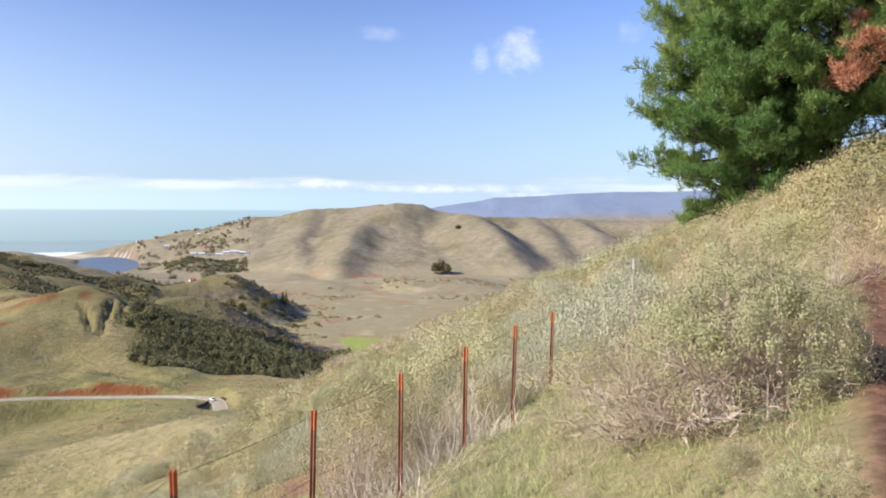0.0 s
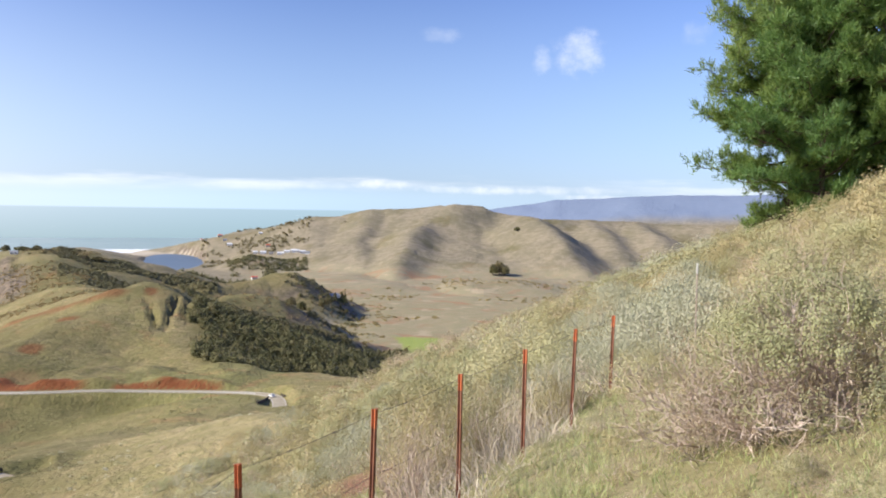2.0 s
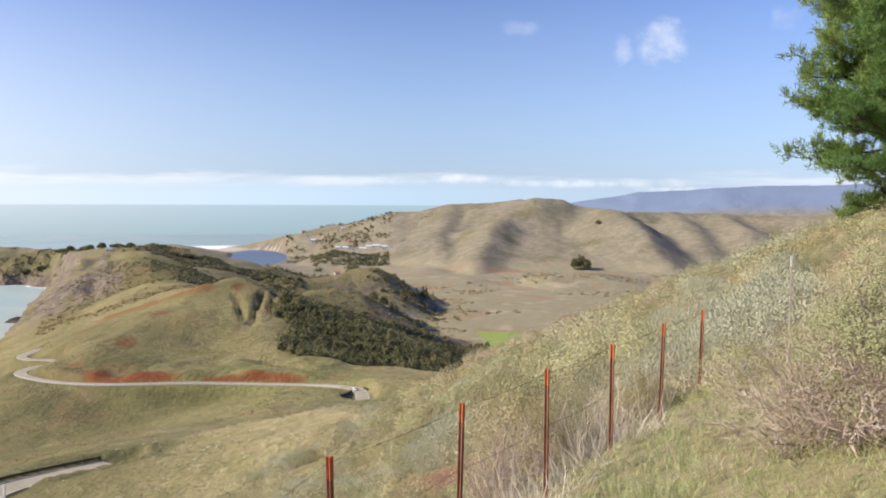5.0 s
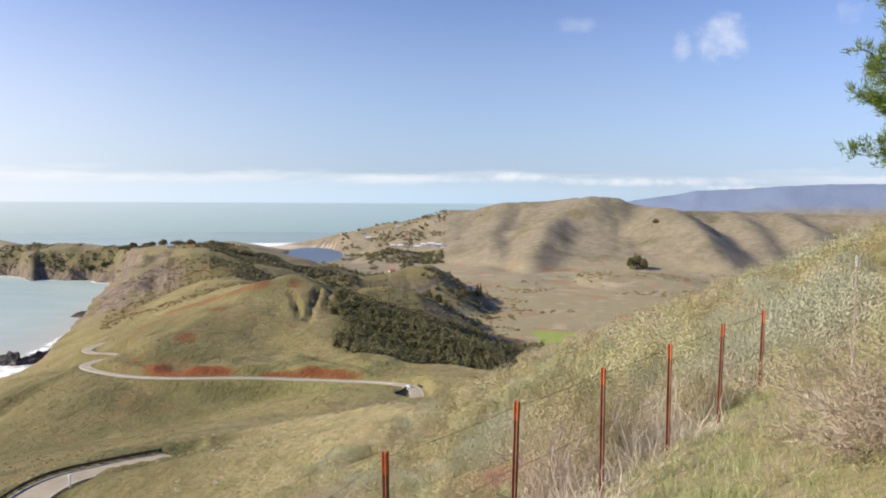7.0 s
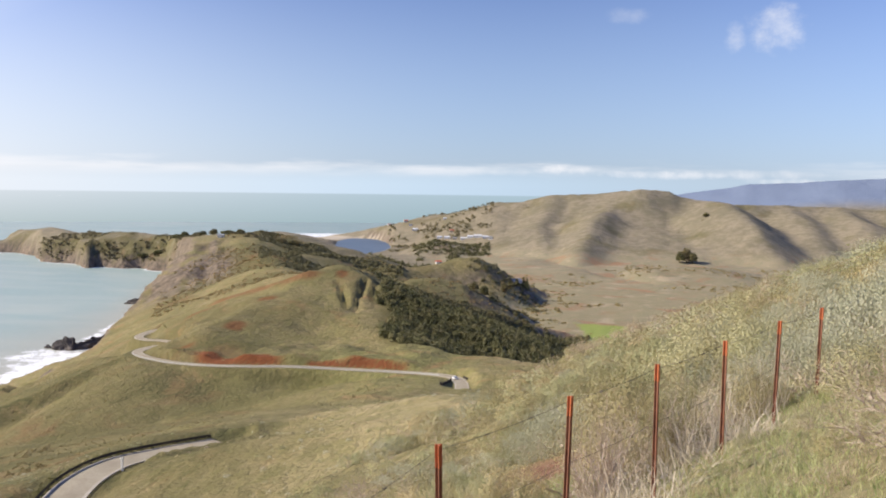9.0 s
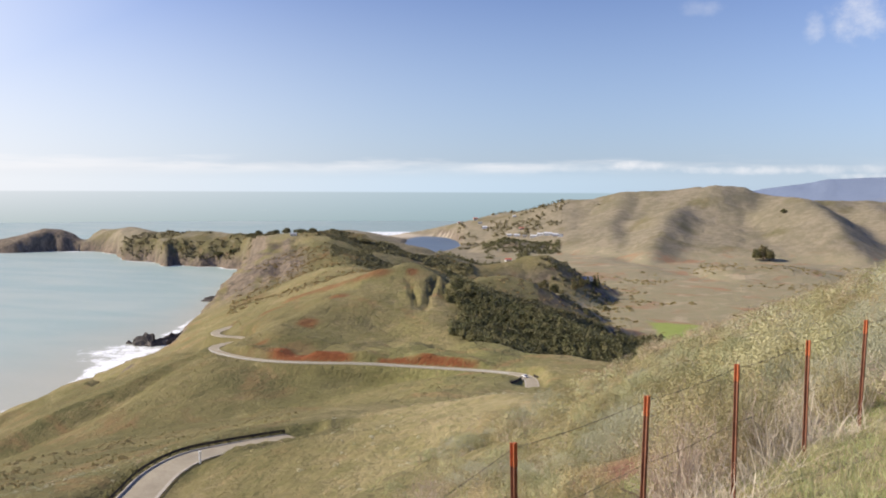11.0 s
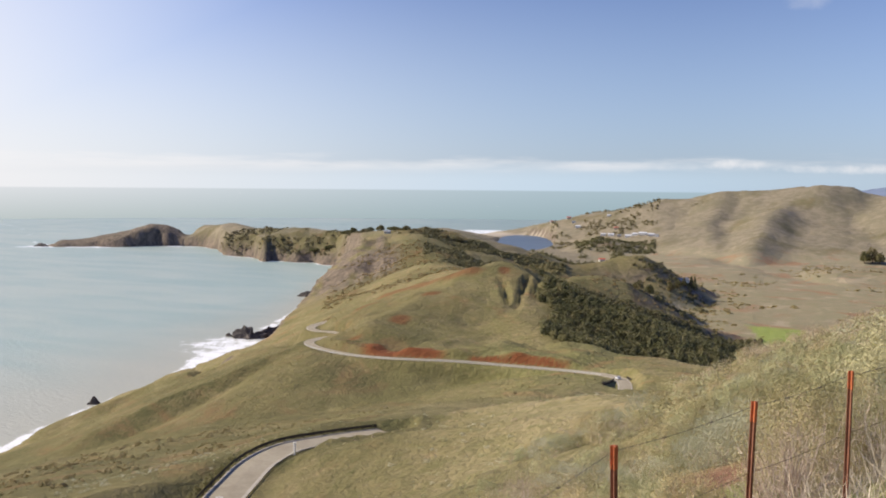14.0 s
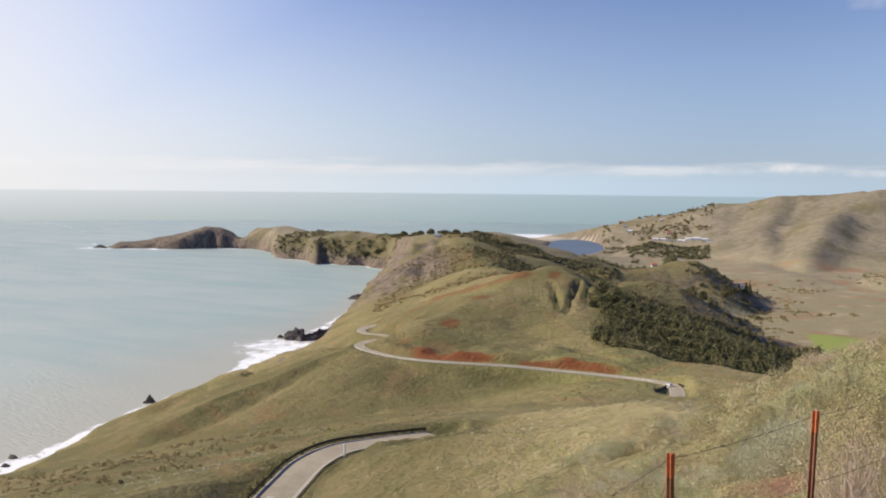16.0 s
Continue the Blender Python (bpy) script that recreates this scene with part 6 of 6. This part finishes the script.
def house(az, d, long, deep, tall, turn, wall, roof, label):
    ob = tagged(new("house"), label, "house", "buildings by the lagoon")
    ob.matrix_world = Matrix.Translation(on_ground(az, d, -0.6)) @ pose(0, 0, 0, 0, 0, turn)
    long, deep = (long * 0.7, deep * 0.85) if d > 2000 else (long, deep)
    bm = bmesh.new()
    box(bm, (0, 0, tall / 2), (long, deep, tall))
    body = part("wall", bm, WALLS[wall], ob)
    bm = bmesh.new()
    e, h = 0.8, deep * 0.30
    v = [bm.verts.new(p) for p in ((-long / 2 - e, -deep / 2 - e, tall - 0.1), (long / 2 + e, -deep / 2 - e, tall - 0.1), (long / 2 + e, deep / 2 + e, tall - 0.1), (-long / 2 - e, deep / 2 + e, tall - 0.1), (-long / 2 - e, 0, tall + h), (long / 2 + e, 0, tall + h))]
    for f in ((0, 1, 5, 4), (2, 3, 4, 5), (0, 4, 3), (1, 2, 5), (3, 2, 1, 0)):
        bm.faces.new([v[i] for i in f])
    part("roof", bm, ROOFS[roof], ob)
    windows = max(2, int(long / 6))
    for i in range(windows):
        bm = bmesh.new()
        box(bm, (-long / 2 + (i + 0.5) * long / windows, -deep / 2 - 0.02, tall * 0.55), (1.6, 0.12, 1.8))
        part("window", bm, DARK_GLASS, body)
    return ob


HOUSES = [
    (15.9, 2850, 22, 11, 6, 10, 0, 2), (15.4, 2822, 26, 12, 6, 5, 0, 2), (14.9, 2790, 18, 10, 6, 14, 1, 0), (14.3, 2762, 30, 12, 7, 8, 0, 2), (13.9, 2752, 24, 12, 7, 4, 0, 2),
    (13.4, 2730, 34, 13, 7, 6, 0, 2), (12.9, 2700, 26, 12, 6, 10, 0, 2), (12.6, 2674, 20, 11, 6, 0, 0, 0), (15.1, 2890, 20, 11, 6, 20, 1, 1),
    (18.9, 3330, 18, 10, 6, 30, 1, 0), (18.5, 3290, 20, 11, 7, 12, 0, 0), (18.1, 3230, 22, 11, 7, 25, 1, 1), (17.8, 3160, 18, 10, 6, 15, 0, 0), (17.5, 3080, 24, 12, 7, 8, 0, 2), (19.2, 3380, 14, 9, 5, 40, 0, 1),
    (15.95, 1452, 9, 7, 4, 30, 0, 1), (15.57, 3103, 16, 9, 5, 10, 0, 2), (10.9, 1470, 22, 10, 5, 60, 0, 0), (29.9, 1715, 12, 8, 4, 20, 0, 0),
]
for az, d, long, deep, tall, turn, wall, roof in HOUSES:
    tone = ("white", "cream")[wall]
    cap = ("grey", "red", "pale")[roof]
    house(az, d, long, deep, tall, turn, wall, roof, f"{tone} walled low building with a {cap} pitched roof")


# ---------------------------------------------------------------- single trees and woods far off
def far_tree(az, d, tall, radius, label, conifer=False):
    tree = tagged(new("tree"), label, "tree", "far trees")
    tree.matrix_world = Matrix.Translation(on_ground(az, d, -0.3))
    v, f = tubes([(bent((0, 0, 0), (0, 0, 1), tall * 0.7, 4, 0.05), radius * 0.09 + 0.1, 0.08)] +
                 [(bent((0, 0, tall * rng.uniform(0.25, 0.6)), random_ways(1, 0.8)[0], radius * 0.9, 3, 0.2), 0.12, 0.04) for _ in range(7)], 5)
    part("trunk", fast_mesh("trunk", v, f, BARK), None, tree)
    pts, out = dome_points(750, 1.0, 1.0, 8, 0.4)
    if conifer:
        u = rng.random(len(pts)) ** 1.3
        ring = rng.uniform(0, 6.283, len(pts))
        reach = (1.02 - u) * (0.55 + 0.45 * rng.random(len(pts)))
        at = np.stack([np.cos(ring) * reach * radius, np.sin(ring) * reach * radius, tall * (0.12 + 0.88 * u)], axis=1)
    else:
        at = pts * np.array([radius, radius, tall * 0.80]) + np.array([0, 0, tall * 0.2])
    ways = unit(rng.normal(size=at.shape) + out * 0.4)
    v, f = rhombi(at, ways, cross_ways(ways), radius * rng.uniform(0.16, 0.34, len(at)), radius * rng.uniform(0.10, 0.22, len(at)))
    part("crown", fast_mesh("crown", v, f, WOOD_LEAF), None, tree)
    return tree


for az, d, tall, radius in ((0.52, 2322, 30, 14), (0.10, 2330, 36, 16), (-0.28, 2326, 26, 13)):
    far_tree(az, d, tall, radius, "broad dark evergreen tree standing alone in the valley")
for az, d, tall, radius in ((-1.0, 2749, 12, 10),):
    far_tree(az, d, tall, radius, "small dark tree high on the bare hillside")
for az, d, tall, radius in ((10.15, 1470, 24, 6), (10.35, 1478, 20, 6), (10.8, 1440, 15, 6), (11.2, 1420, 14, 7), (11.6, 1400, 13, 7), (12.9, 1215, 15, 8), (13.6, 1180, 13, 7), (12.2, 1260, 12, 7)):
    far_tree(az, d, tall, radius, "tall dark conifer at the foot of the knoll", radius < 7)
for az, d, tall, radius in ((28.7, 1720, 9, 10), (29.5, 1765, 7, 13), (30.3, 1880, 11, 11), (31.0, 1990, 13, 9), (31.25, 2040, 9, 14), (32.1, 2085, 12, 10), (32.5, 2100, 8, 15), (33.7, 2140, 9, 12), (34.6, 2165, 7, 14), (26.2, 1725, 7, 12), (25.3, 1735, 6, 13)):
    far_tree(az, d, tall, radius, "wind-shaped dark tree on the headland's crest")


scatter("knoll_wood", "dark wood on the knoll beside the lagoon", "wood", WOOD_LEAF, slope_spots(420, (12.6, 17.6), (2470, 2640), (4, 7), (0.9, 1.4)), 30, 0.5)
scatter("shore_wood", "dark trees along the lagoon's near shore", "wood", WOOD_LEAF, slope_spots(420, (14.6, 20.5), (2000, 2420), (4, 8), (1.2, 2.2), lambda x, y, az, d: fractal(x, y, 120, 3, 14) > -0.05), 30, 0.5)
scatter("village_trees", "dark trees among the buildings by the lagoon", "wood", WOOD_LEAF, slope_spots(420, (12.4, 19.2), (2640, 3300), (4, 8), (0.9, 1.4), lambda x, y, az, d: fractal(x, y, 90, 3, 24) > 0.02), 30, 0.5)
scatter("hill_brush", "dark brush in the folds of the far hills", "brush", BRUSH_LEAF, slope_spots(900, (-14, 14), (1300, 3100), (2.0, 4.5), (0.5, 0.9), lambda x, y, az, d: (np.abs(fractal(x, y, 150, 3, 77)) < 0.03) & (height(x, y) > 60)), 20, 0.6)
scatter("valley_brush", "low tan and rust-brown brush over the valley floor", "brush", OLIVE_SCRUB, slope_spots(900, (-6, 11), (1080, 2300), (2.0, 6.0), (0.12, 0.28), lambda x, y, az, d: (fractal(x, y, 110, 4, 171) > 0.12) & (height(x, y) < 30)), 24, 0.6)
OLIVE_DARK = leafy("olive_brush_leaves", ((0.19, 0.165, 0.065), (0.26, 0.215, 0.09), (0.34, 0.27, 0.13)), 0.8, 0.2, 0.2, 0.15)
scatter("slope_brush", "scattered dark bushes over the grassy slopes", "brush", OLIVE_DARK, slope_spots(2600, (14, 60), (230, 760), (0.3, 0.95), (0.3, 0.55), lambda x, y, az, d: fractal(x, y, 34, 4, 33) + rng.normal(size=x.shape) * 0.10 > 0.02), 9, 0.75)

verge_spots = []
for i in range(len(low)):
    for _ in range(3):
        side, turn = ridge_normal(low, i)
        p = low[i] + side * rng.uniform(4.3, 5.6) + rng.normal(size=3) * 0.3
        r = rng.uniform(0.4, 0.9)
        verge_spots.append((p[0], p[1], height_at(p[0], p[1]) - 0.05, r, r * rng.uniform(1.1, 1.9)))
scatter("verge_brush", "dark and grey-green bushes along the road's barrier", "brush", OLIVE_DARK, verge_spots, 60, 0.3)
scatter("thicket", "low green thicket on the slope below the road", "brush", OLIVE_DARK, slope_spots(340, (40, 60), (190, 420), (0.5, 1.6), (0.45, 0.8), lambda x, y, az, d: drift(x, y, 0.12, 2.0, 233, 40.0)), 50, 0.36, up=0.8)


# ---------------------------------------------------------------- rocks in the sea
SEA_ROCK = speckled("wet_dark_rock", (0.045, 0.04, 0.037), (0.15, 0.125, 0.105), 0.3, 0.8, 0.6, 0.4)


def sea_rock(az, d, long, wide, tall, turn, seed):
    bm = bmesh.new()
    bmesh.ops.create_icosphere(bm, subdivisions=4, radius=1.0)
    for v in bm.verts:
        p = v.co.copy()
        crag = noise.fractal(p * 1.6 + Vector((seed, 0, 0)), 0.8, 2.2, 5)
        sharp = 1.0 + 0.38 * crag
        up_part = max(p.z, 0.0)
        v.co = Vector((p.x * long / 2 * sharp * (1 - 0.45 * up_part), p.y * wide / 2 * sharp * (1 - 0.45 * up_part), p.z * tall * (sharp if p.z > 0 else 0.5)))
    ob = tagged(new("sea_rock"), "craggy dark rock standing in the white surf", "rock", "rocks along the shore")
    me = bpy.data.meshes.new("sea_rock")
    bm.to_mesh(me)
    bm.free()
    me.materials.append(SEA_ROCK)
    body = part("crag", me, None, ob)
    ob.matrix_world = Matrix.Translation(bearing(az, d, 0)) @ pose(0, 0, 0, 0, 0, turn)
    return ob


for i, (az, d, long, wide, tall, turn) in enumerate((
        (39.0, 1100, 34, 20, 14, 10), (38.2, 1098, 36, 16, 7, 60), (37.5, 1116, 44, 18, 9, 65), (36.8, 1136, 40, 18, 9, 70), (40.1, 1116, 9, 6, 4, 0), (33.5, 1545, 70, 34, 26, 20), (34.0, 1506, 64, 22, 13, 20),
        (34.7, 1500, 50, 16, 9, 15), (35.3, 1498, 26, 10, 5, 20), (34.7, 1330, 30, 10, 3, 30), (48.2, 800, 10, 7, 6, 30), (56.0, 668, 8, 5, 2.5, 0), (56.4, 650, 6, 5, 2, 40), (50.9, 2850, 50, 30, 8, 10), (44.6, 850, 8, 6, 3, 0))):
    sea_rock(az, d, long, wide, tall, turn, i * 3.7)
